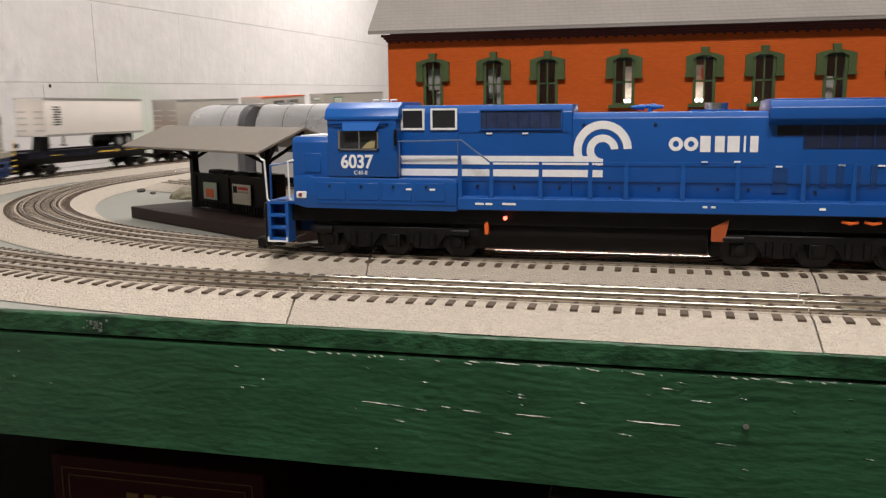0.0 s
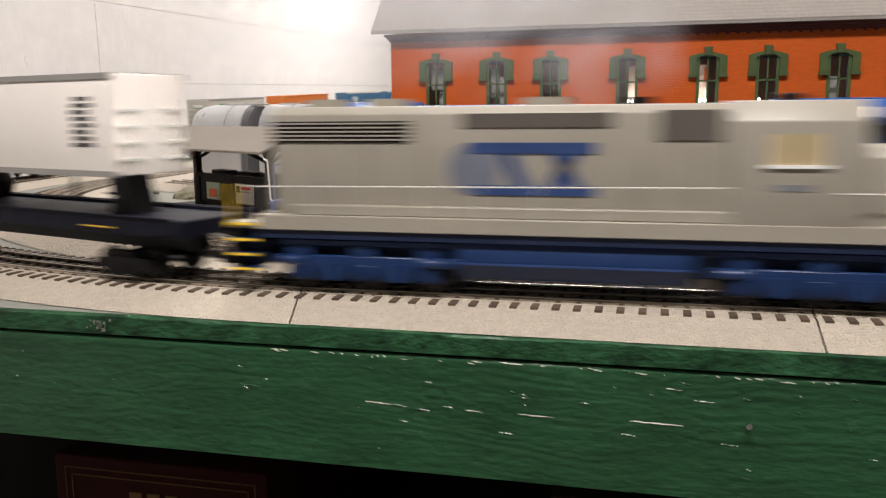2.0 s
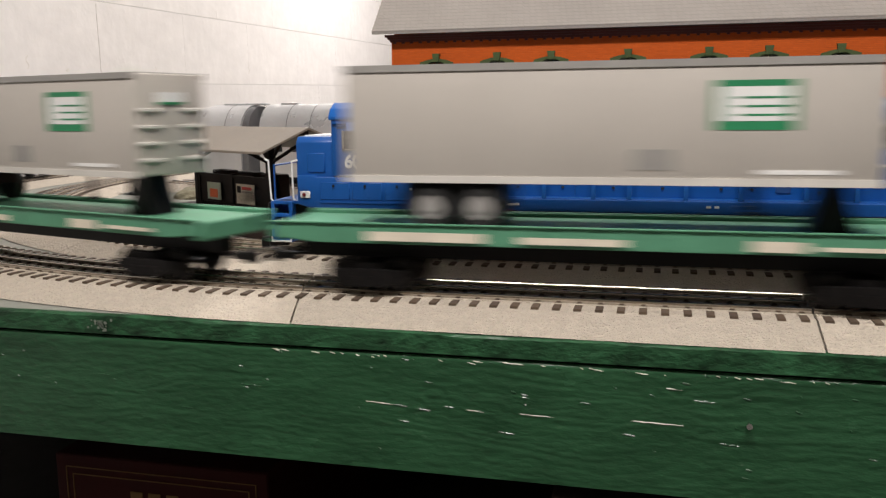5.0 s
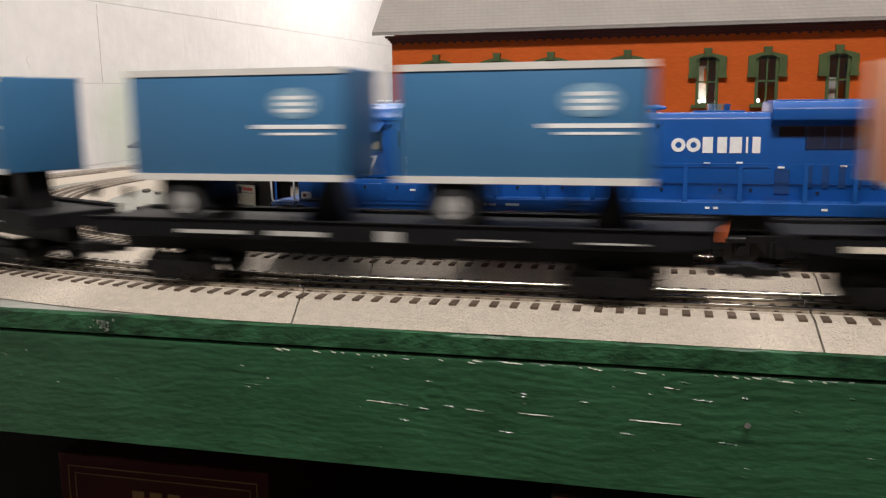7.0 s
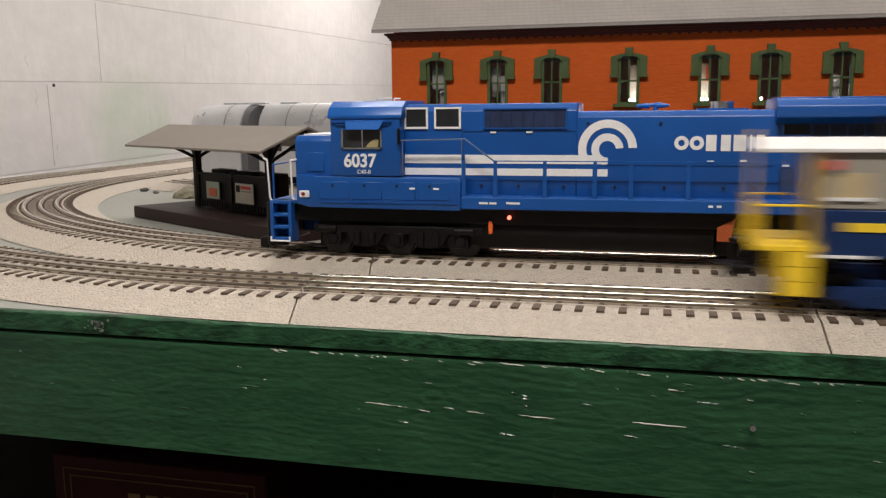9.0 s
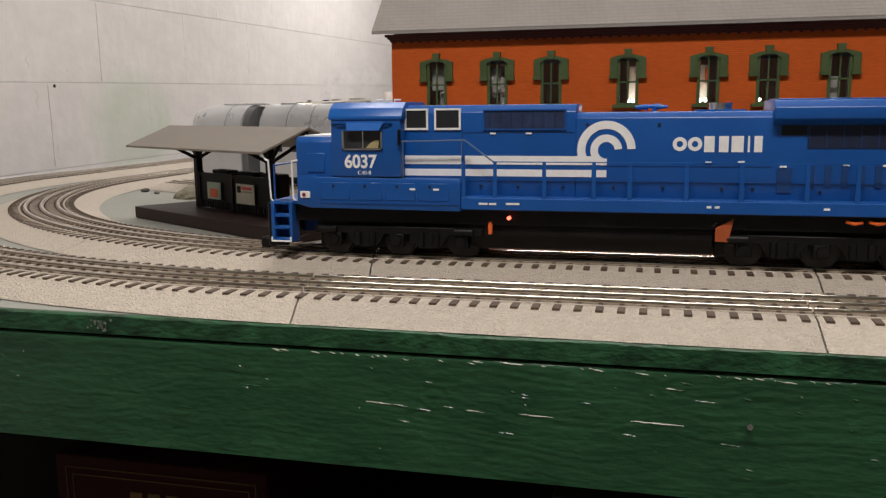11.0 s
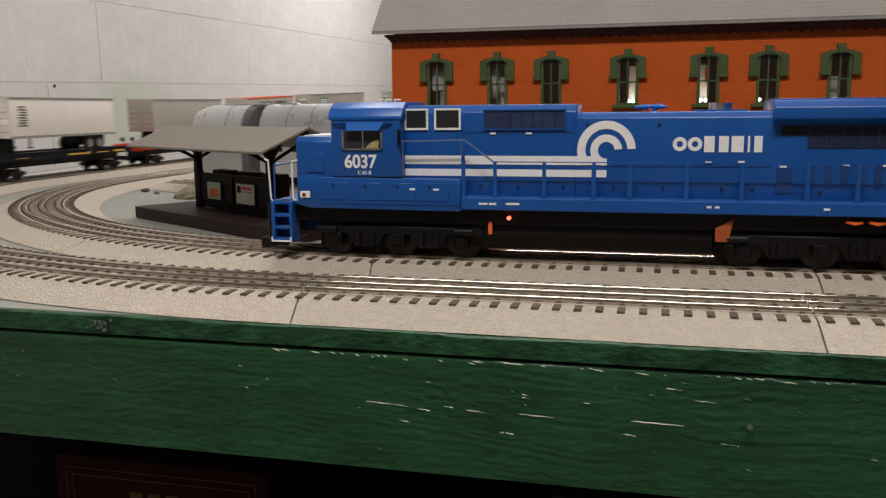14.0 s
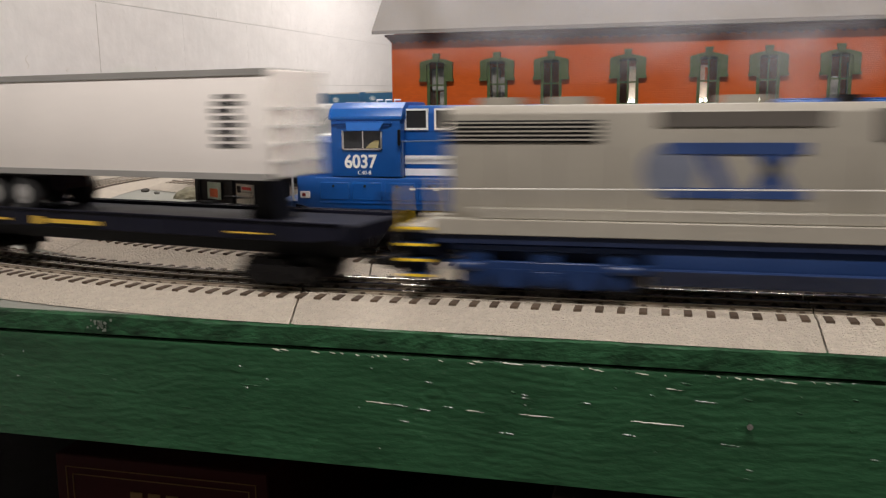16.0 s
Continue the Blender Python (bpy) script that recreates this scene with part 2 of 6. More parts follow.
# ---------------------------------------------------------------- the table
def green_board_material():
    m = mat("dark_green_gloss_paint", (0.0205, 0.073, 0.032), 0.24, var=0.26, scale=22, bump=0.0006, bump_scale=140,
            stretch=(1.0, 2.0, 2.6), spec=0.4)
    return m


GREEN = green_board_material()
TOPM = mat("pale_grey_green_table_paint", (0.265, 0.27, 0.235), 0.7, var=0.10, scale=7, bump=0.0003, bump_scale=250)
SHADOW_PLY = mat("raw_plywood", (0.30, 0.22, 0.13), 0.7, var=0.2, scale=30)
TX0, TX1, TY0, TY1 = -0.865, 0.98, -0.0575, 2.68
EDGE = 0.0545


def table():
    t = thing("layout_table", "pale grey-green layout table edged with dark green boards", "table")
    bm = bmesh.new()
    box(bm, TX0, TX1, TY0 + 0.0015, TY1, -0.0105, 0.0)
    part("tabletop", bm, TOPM, t, "pale grey-green painted table top")
    # front edge of the top, painted green, a little uneven along its upper lip
    bm = bmesh.new()
    n = 420
    rows = []
    for i in range(n + 1):
        x = TX0 + (TX1 - TX0) * i / n
        w = noise.noise((x * 14, 0, 0)) * 0.0008 + noise.noise((x * 60, 3, 0)) * 0.0006 + noise.noise((x * 230, 5, 0)) * 0.0005
        rows.append([bm.verts.new(p) for p in ((x, TY0 - 0.0012, -0.0102), (x, TY0 - 0.0016 + w * 0.5, -0.0006 + w), (x, TY0 - 0.0004 + w, 0.0002 + 0.6 * w), (x, TY0 + 0.003 + 0.001 * w, 0.0003), (x, TY0 + 0.003, -0.0102))])
    for a, b in zip(rows, rows[1:]):
        for k in range(5):
            bm.faces.new((a[k], b[k], b[(k + 1) % 5], a[(k + 1) % 5]))
    bm.faces.new(rows[0][::-1]); bm.faces.new(rows[-1])
    bmesh.ops.recalc_face_normals(bm, faces=bm.faces[:])
    part("top_edging", bm, mat("worn_green_edge_paint", (0.018, 0.068, 0.029), 0.42, var=0.75, scale=60, bump=0.0011, bump_scale=170, stretch=(1.0, 1.0, 2.0), spec=0.35), t, "dark green painted front edge", True)
    # the fascia board, with low grain ridges, knots and a rounded top arris
    bm = bmesh.new()
    nx, nz = 640, 84
    zt, zb = -0.0116, -0.0722
    grid = []
    for i in range(nx + 1):
        x = -0.34 + 0.80 * i / nx
        col = []
        for k in range(nz + 1):
            z = zt + (zb - zt) * k / nz
            bend = 0.010 * noise.noise((x * 5, 7.0, z * 9)) + 0.0065 * noise.noise((x * 17, z * 34, 2.0)) + 0.0016 * noise.noise((x * 60, z * 90, 5.0))
            for kx, kz in ((0.076, -0.0310), (0.166, -0.0235), (-0.09, -0.045)):
                v = (z - kz) / 0.009
                bend += 0.011 * v * math.exp(-((x - kx) / 0.020) ** 2 - v * v)
            patch = 0.35 + 0.65 * max(0.0, min(1.0, 0.5 + 1.3 * noise.noise((x * 13, 2.5, z * 40))))
            g = patch * (noise.noise((x * 9, 0.5, (z + bend) * 520)) * 0.00028 + noise.noise((x * 24, 4, (z + bend) * 1300)) * 0.00014)
            g += noise.noise((x * 150, 9, z * 260)) * 0.00012
            for kx, kz, s in ((0.076, -0.0310, 0.45), (0.192, -0.0195, 0.5)):
                d = math.hypot((x - kx) / 1.7 , (z - kz)) / 0.0045
                if d < 2.2:
                    g += s * 0.0005 * math.sin(d * 7) * math.exp(-d * d * 0.8)
            e = 0.0
            if k < 3:
                e = (3 - k) ** 2 * 0.00013
            col.append(bm.verts.new((x, TY0 - 0.0005 + e - g, z)))
        grid.append(col)
    for i in range(nx):
        for k in range(nz):
            bm.faces.new((grid[i][k], grid[i][k + 1], grid[i + 1][k + 1], grid[i + 1][k]))
    ob = part("fascia_board", bm, GREEN, t, "dark green glossy brush-painted fascia board", True)
    box_bm = bmesh.new()
    box(box_bm, TX0, TX1, TY0 + 0.0016, TY0 + 0.018, zb, zt)
    part("fascia_backing", box_bm, GREEN, t)
    for a, b in ((TX0, -0.34), (0.46, TX1)):
        bx("fascia_end", (a, b, TY0 - 0.0005, TY0 + 0.0016, zb, zt), GREEN, t)
    bx("side_board", (TX0 - 0.018, TX0, TY0, TY1, zb, 0.0), mat("white_edge_paint", (0.75, 0.74, 0.71), 0.4), t, "white painted side edge board")
    bx("side_board", (TX1, TX1 + 0.018, TY0, TY1, zb, 0.0), GREEN, t)
    bx("side_board", (TX0, TX1, TY1, TY1 + 0.018, zb, 0.0), GREEN, t)
    for x in (TX0 + 0.05, TX1 - 0.05):
        for y in (TY0 + 0.12, TY1 - 0.05):
            bx("leg", (x - 0.04, x + 0.04, y - 0.04, y + 0.04, FLOOR, -0.0105), SHADOW_PLY, t)
    bm = bmesh.new()
    cyl(bm, (0.2229, TY0 - 0.0056, -0.0337), 0.0014, 0.0008, "y", 14)
    cyl(bm, (0.2229, TY0 - 0.0026, -0.0337), 0.0007, 0.0060, "y", 8)
    part("nail", bm, CHROME, t, "bare steel nail head in the fascia", True)
    # a scraped, chalky patch on the front edge
    bm = bmesh.new()
    rng = random.Random(8)
    for i in range(26):
        x, z, r = -0.1085 + rng.gauss(0, 0.0030), -0.0052 + rng.gauss(0, 0.0020), rng.uniform(0.0003, 0.0011)
        if z > -0.0022:
            z = -0.0030
        bm.faces.new([bm.verts.new((x + r * math.cos(a) * rng.uniform(0.7, 1.3), TY0 - 0.0019, z + r * math.sin(a))) for a in (0, 5.2, 4.2, 3.1, 2.1, 1.0)])
    part("scraped_paint", bm, mat("chalky_green", (0.16, 0.19, 0.15), 0.8), t, "chalky scraped paint")
    # brush ridges and drips that stand proud of the board and catch the light
    rng = random.Random(4)
    ridges = [(0.1267, -0.0380, 0.019), (0.1826, -0.0373, 0.024), (0.0485, -0.0375, 0.016), (0.0965, -0.0380, 0.009), (0.1903, -0.0204, 0.008), (0.1950, -0.0172, 0.005), (0.2041, -0.0253, 0.010),
              (0.2439, -0.0273, 0.003), (0.0575, -0.0379, 0.010), (0.1213, -0.0296, 0.004), (0.0700, -0.0392, 0.008), (0.0830, -0.0370, 0.006),
              (0.0735, -0.0250, 0.005), (-0.022, -0.0330, 0.012), (0.0600, -0.0460, 0.006), (-0.110, -0.0330, 0.008), (-0.060, -0.0480, 0.007),
              (0.150, -0.0300, 0.005), (0.1700, -0.0440, 0.007), (0.215, -0.0450, 0.009), (0.112, -0.0480, 0.008)]
    for i in range(46):
        ridges.append((rng.uniform(-0.02, 0.26), -0.0130 - rng.random() ** 2 * 0.0012, rng.uniform(0.001, 0.006)))
    for i in range(26):
        ridges.append((rng.uniform(-0.18, 0.28), rng.uniform(-0.066, -0.018), rng.uniform(0.001, 0.004)))
    chip = mat("pale_chipped_paint", (0.30, 0.33, 0.23), 0.4, var=0.4, scale=300)
    for k_r, (x, z, ln) in enumerate(ridges):
        bm = bmesh.new()
        n = 8
        ring_rows = []
        for k in range(n + 1):
            u = k / n
            r = 0.00042 * math.sin(math.pi * (0.06 + 0.88 * u)) ** 0.6 * rng.uniform(0.6, 1.15)
            px, pz = x + ln * (u - 0.5), z - 0.0006 * (u - 0.5) + rng.uniform(-0.00012, 0.00012)
            ring_rows.append([bm.verts.new((px, TY0 - 0.0005 - dy * r, pz + dz * r)) for dy, dz in ((0.0, 1.0), (1.0, -0.1), (0.9, -0.4), (0.0, -0.7))])
        for a, b in zip(ring_rows, ring_rows[1:]):
            for k in range(3):
                bm.faces.new((a[k], a[k + 1], b[k + 1], b[k]))
        bmesh.ops.recalc_face_normals(bm, faces=bm.faces[:])
        bare = k_r < 5 or (z > -0.0150 and k_r % 3 != 0)
        part("paint_chip" if bare else "paint_ridge", bm, chip if bare else GREEN, t, "pale chipped paint" if bare else "")
    return t


table()

# ---------------------------------------------------------------- track
ZR = 0.0116                    # rail top
R1, A1, R2 = 0.82, radians(20.0), 0.7135
XR, YB, RC, RW = 0.8178, 2.434, 0.38, 0.75
XL, YL = -0.75, 0.7199          # the left straight and where it begins


class Line:
    """A closed way of straights and arcs, from its start along its length."""

    def __init__(self, x, y, heading):
        self.legs, self.length = [], 0.0
        self.at = (x, y, heading)

    def go(self, d, turn=0.0):
        """A straight of length d, or an arc of radius d that turns left by so many radians."""
        x, y, h = self.at
        n = abs(d * turn) if turn else d
        self.legs.append((self.length, n, x, y, h, d if turn else 0.0, turn))
        self.length += n
        self.at = self.legs and self.point(self.length - 1e-9)
        return self

    def point(self, s):
        for s0, n, x, y, h, r, turn in self.legs:
            if s <= s0 + n + 1e-7:
                break
        d = s - s0
        if not r:
            return (x + d * math.cos(h), y + d * math.sin(h), h)
        sg = 1 if turn > 0 else -1
        a = sg * d / r
        cx, cy = x - sg * r * math.sin(h), y + sg * r * math.cos(h)
        return (cx + sg * r * math.sin(h + a), cy - sg * r * math.cos(h + a), h + a)


Q = math.pi / 2
# the outer loop, from the joint in front along the way the train goes
OUT = Line(0.0, 0.0, 0.0).go(XR - RC).go(RC, Q).go(YB - 2 * RC).go(RC, Q).go(XR - XL - RC - RW)
OUT.go(RW, Q).go(YB - RW - YL).go(R2, Q - A1).go(R1, A1)
INY, INX, INR = 0.1112, 0.004, 0.59
IN = Line(INX, INY, 0.0).go(0.637 - 0.3 - INX).go(0.3, Q).go(2.290 - INY - 0.6).go(0.3, Q).go(0.637 - INX + INR - 0.6)
IN.go(0.3, Q).go(2.290 - INY - 0.3 - INR).go(INR, Q)
THIRD = Line(0.42, 0.50, radians(172)).go(0.76).go(0.36, -radians(26))


def out(s):
    return OUT.point(s % OUT.length)


def rise(y):
    """The outer loop climbs a grade towards the back of the table."""
    d = max(0.0, y - 1.05)
    return 0.034 * (d * d / 0.6 if d < 0.3 else d - 0.15)


def ballast_material():
    m = mat("moulded_grey_ballast", (0.53, 0.468, 0.385), 0.75, var=0.10, scale=200, bump=0.0030, bump_scale=620, island=0.05)
    return m


BALLAST = ballast_material()


def sweep(bm, line, s0, s1, prof, step, close=True, skew=(0.0, 0.0)):
    """The outline prof (across, up) drawn along a line; up None is the table's level. skew: the slant of its two ends."""
    n = max(1, math.ceil((s1 - s0) / step))
    rows = []
    for i in range(n + 1):
        row = []
        for u, v in prof:
            sl = skew[0] if i == 0 else skew[1] if i == n else 0.0
            x, y, h = line.point((s0 + (s1 - s0) * i / n - sl * (u + 0.0543)) % line.length)
            up = rise(y) if line is OUT else 0.0
            row.append(bm.verts.new((x - math.sin(h) * u, y + math.cos(h) * u, 0.0004 if v is None else v + up)))
        rows.append(row)
    k = len(prof)
    for a, b in zip(rows, rows[1:]):
        for i in range(k if close else k - 1):
            bm.faces.new((a[i], a[(i + 1) % k], b[(i + 1) % k], b[i]))
    bm.faces.new(rows[0]); bm.faces.new(rows[-1][::-1])
    bmesh.ops.recalc_face_normals(bm, faces=bm.faces[:])


TIE_BM = bmesh.new()
prism(TIE_BM, ((-0.0023, 0.004), (0.0023, 0.004), (0.0019, 0.0091), (-0.0019, 0.0091)), -0.0322, 0.0322, "y")
for u in (-0.0190, -0.0128, -0.003, 0.003, 0.0128, 0.0190):
    box(TIE_BM, -0.0011, 0.0011, u - 0.0009, u + 0.0009, 0.0088, 0.0099)
TIE_ME = finish(TIE_BM, "tie", TIE)
LABEL = "three-rail model track on moulded pale grey ballast roadbed"


def section(line, s0, s1, near, skew=(0.0, 0.0)):
    """One length of sectional track: roadbed, ties and three rails."""
    sec = thing("track_section", LABEL, "track", "sections of track")
    g = 0.0005
    bm = bmesh.new()
    half = [(-0.0576, 0.0006), (-0.0552, 0.0014), (-0.0330, 0.0076), (-0.0312, 0.0083), (-0.0226, 0.0087), (-0.0221, 0.0095), (-0.0211, 0.0095), (-0.0206, 0.0087)]
    sweep(bm, line, s0 + g, s1 - g, half + [(-u, v) for u, v in half[::-1]], 0.03 if near else 0.06, skew=skew)
    part("roadbed", bm, BALLAST, sec, "pale grey moulded ballast roadbed")
    if line is OUT and max(rise(line.point(q)[1]) for q in (s0, (s0 + s1) / 2, s1 - 1e-6)) > 0:
        bm = bmesh.new()
        sweep(bm, line, s0 + g, s1 - g, ((-0.050, None), (-0.050, 0.0005), (0.050, 0.0005), (0.050, None)), 0.06)
        part("grade_riser", bm, TOPM, sec, "pale riser under the climbing track")
    for u in (-0.0159, 0.0, 0.0159):
        bm = bmesh.new()
        w = 0.00125
        sweep(bm, line, s0 + g, s1 - g, ((u - 0.0021, 0.0085), (u + 0.0021, 0.0085), (u + 0.0021, 0.0095), (u + w * 0.6, 0.0099), (u + w, ZR - 0.0009), (u + w * 0.85, ZR - 0.0004), (u + w * 0.45, ZR - 0.0001), (u, ZR), (u - w * 0.45, ZR - 0.0001), (u - w * 0.85, ZR - 0.0004), (u - w, ZR - 0.0009), (u - w * 0.6, 0.0099), (u - 0.0021, 0.0095)), 0.02, skew=skew)
        rail = part("rail", bm, STEEL, sec, "shiny steel rail", True)
        rail.data.materials.append(RAIL_DARK)
        for f in rail.data.polygons:
            if f.center.z - (rise(f.center.y) if line is OUT else 0.0) < ZR - 0.0010:
                f.material_index = 1
    n = round((s1 - s0) / 0.01058)
    if near:
        for i in range(n):
            x, y, h = line.point(s0 + (s1 - s0) * (i + 0.5) / n)
            ob = new("tie", TIE_ME)
            ob.parent = sec
            ob.matrix_local = pose(x, y, 0, 0, 0, math.degrees(h))
    else:
        bm = bmesh.new()
        for i in range(n):
            x, y, h = line.point(s0 + (s1 - s0) * (i + 0.5) / n)
            m = pose(x, y, rise(y) if line is OUT else 0.0, 0, 0, math.degrees(h))
            vs = [bm.verts.new(m @ Vector(p)) for p in ((-0.002, -0.0290, 0.0091), (0.002, -0.0290, 0.0091), (0.002, 0.0290, 0.0091), (-0.002, 0.0290, 0.0091), (-0.002, -0.0290, 0.006), (0.002, -0.0290, 0.006), (0.002, 0.0290, 0.006), (-0.002, 0.0290, 0.006))]
            for f in ((0, 1, 2, 3), (0, 4, 5, 1), (1, 5, 6, 2), (2, 6, 7, 3), (3, 7, 4, 0)):
                bm.faces.new([vs[i2] for i2 in f])
        tagged(part("ties", bm, TIE, sec, "brown plastic ties"), kind="stuff")
    return sec


SKEW = (0.235, 0.0)             # the joints in front are cut at a slant


def tracks():
    for line in (OUT, IN):
        start = 0.268 if line is IN else 0.254
        n = round((line.length - start) / 0.254)
        cuts = [0.0] + [start + (line.length - start) * i / n for i in range(n)] + [line.length]
        for a, b in zip(cuts, cuts[1:]):
            x, y, h = line.point((a + b) / 2)
            section(line, a, b, x < 0.5 and y < 0.75, SKEW if a == 0.0 else SKEW[::-1] if b == line.length else (0.0, 0.0))
    for a, b in ((0.0, 0.38), (0.38, 0.76), (0.76, THIRD.length)):
        section(THIRD, a, b, False)


tracks()

# ---------------------------------------------------------------- running gear shared by the rolling stock
GUN = mat("dark_wheel_metal", (0.024, 0.022, 0.021), 0.42, 0.6, var=0.2, scale=120)
WHEEL_CACHE = {}


def wheelset(parent, x, r, z, material=GUN):
    key = (r, material.name)
    if key not in WHEEL_CACHE:
        bm = bmesh.new()
        for s in (-1, 1):
            cyl(bm, (0, s * 0.0165, 0), r, 0.0032, "y", 22)
            cyl(bm, (0, s * 0.0146, 0), r * 1.13, 0.0008, "y", 22)
            cyl(bm, (0, s * 0.0190, 0), r * 0.45, 0.0022, "y", 14)
        cyl(bm, (0, 0, 0), 0.0018, 0.034, "y", 8)
        WHEEL_CACHE[key] = finish(bm, "wheelset", material, True)
    ob = new("wheelset", WHEEL_CACHE[key])
    ob.parent = parent
    ob.location = (x, 0, z)
    return ob


def truck(parent, x, axles, r, material, half=0.0235, kind="freight", top=0.0):
    """A truck: side frames with journal boxes and springs, a bolster, and its wheelsets."""
    a, b = axles[0], axles[-1]
    bm = bmesh.new()
    e = r * 0.95
    for s in (-1, 1):
        y0, y1 = s * half, s * (half + 0.003)
        lo, hi = min(y0, y1), max(y0, y1)
        if kind == "freight":
            prof = ((a - e * 0.6, r * 0.85), (a - e * 0.5, r * 1.45), (a + e * 0.7, r * 1.5), (b - e * 0.7, r * 1.5), (b + e * 0.5, r * 1.45), (b + e * 0.6, r * 0.85),
                    (b - e * 0.3, r * 0.75), (b - e * 0.9, r * 0.35), (a + e * 0.9, r * 0.35), (a + e * 0.3, r * 0.75))
            prism(bm, prof, lo, hi, "y")
            for k in (-0.003, 0, 0.003):
                cyl(bm, ((a + b) / 2 + k, s * (half + 0.0032), r * 0.75), 0.0014, r * 0.6, "z", 8)
        else:
            box(bm, a - 0.014, b + 0.014, lo, hi, r * 1.35, r * 1.85, 0.0006)
            if top:
                box(bm, a - 0.012, b + 0.012, lo, hi, top - 0.0034, top, 0.0006)
                for ax in axles:
                    box(bm, ax - 0.0055, ax + 0.0055, lo, hi, r * 1.85, top - 0.0034)
            for ax in axles:
                box(bm, ax - 0.0045, ax + 0.0045, lo - 0.0004, hi + 0.0006, r * 0.55, r * 1.4, 0.0006)
                cyl(bm, (ax, s * (half + 0.0042), r), 0.0030, 0.003, "y", 12)
            for p, q in zip(axles, axles[1:]):
                m = (p + q) / 2
                prism(bm, ((m - 0.013, r * 1.4), (m + 0.013, r * 1.4), (m + 0.007, r * 0.55), (m - 0.007, r * 0.55)), lo, hi, "y")
                for k in (-0.005, 0.005):
                    cyl(bm, (m + k, s * (half + 0.0040), r * 1.1), 0.0022, r * 0.8, "z", 10)
            cyl(bm, (a - 0.004, s * (half + 0.004), r * 1.6), 0.0026, 0.012, "x", 10)
            cyl(bm, (b + 0.002, s * (half + 0.004), r * 1.6), 0.0026, 0.012, "x", 10)
    box(bm, (a + b) / 2 - 0.006, (a + b) / 2 + 0.006, -half, half, r * 0.9, r * 1.9)
    t = part("truck", bm, material, parent, "", True)
    t.location = (x, 0, 0)
    for ax in axles:
        wheelset(t, ax, r, r)
    return t


def coupler(parent, x, way):
    bm = bmesh.new()
    box(bm, min(x, x + way * 0.016), max(x, x + way * 0.016), -0.0025, 0.0025, 0.0125, 0.0165, 0.0006)
    box(bm, min(x + way * 0.012, x + way * 0.019), max(x + way * 0.012, x + way * 0.019), -0.005, 0.005, 0.011, 0.0185, 0.001)
    return part("coupler", bm, BLACK, parent, "black knuckle coupler", True)


# ---------------------------------------------------------------- the standing blue locomotive
HX, HZ, HK = 0.1905, 0.1117, 1.0195


def hx(x):
    return HX + (x - HX) * HK


def hz(z):
    return HZ + (z - HZ) * HK


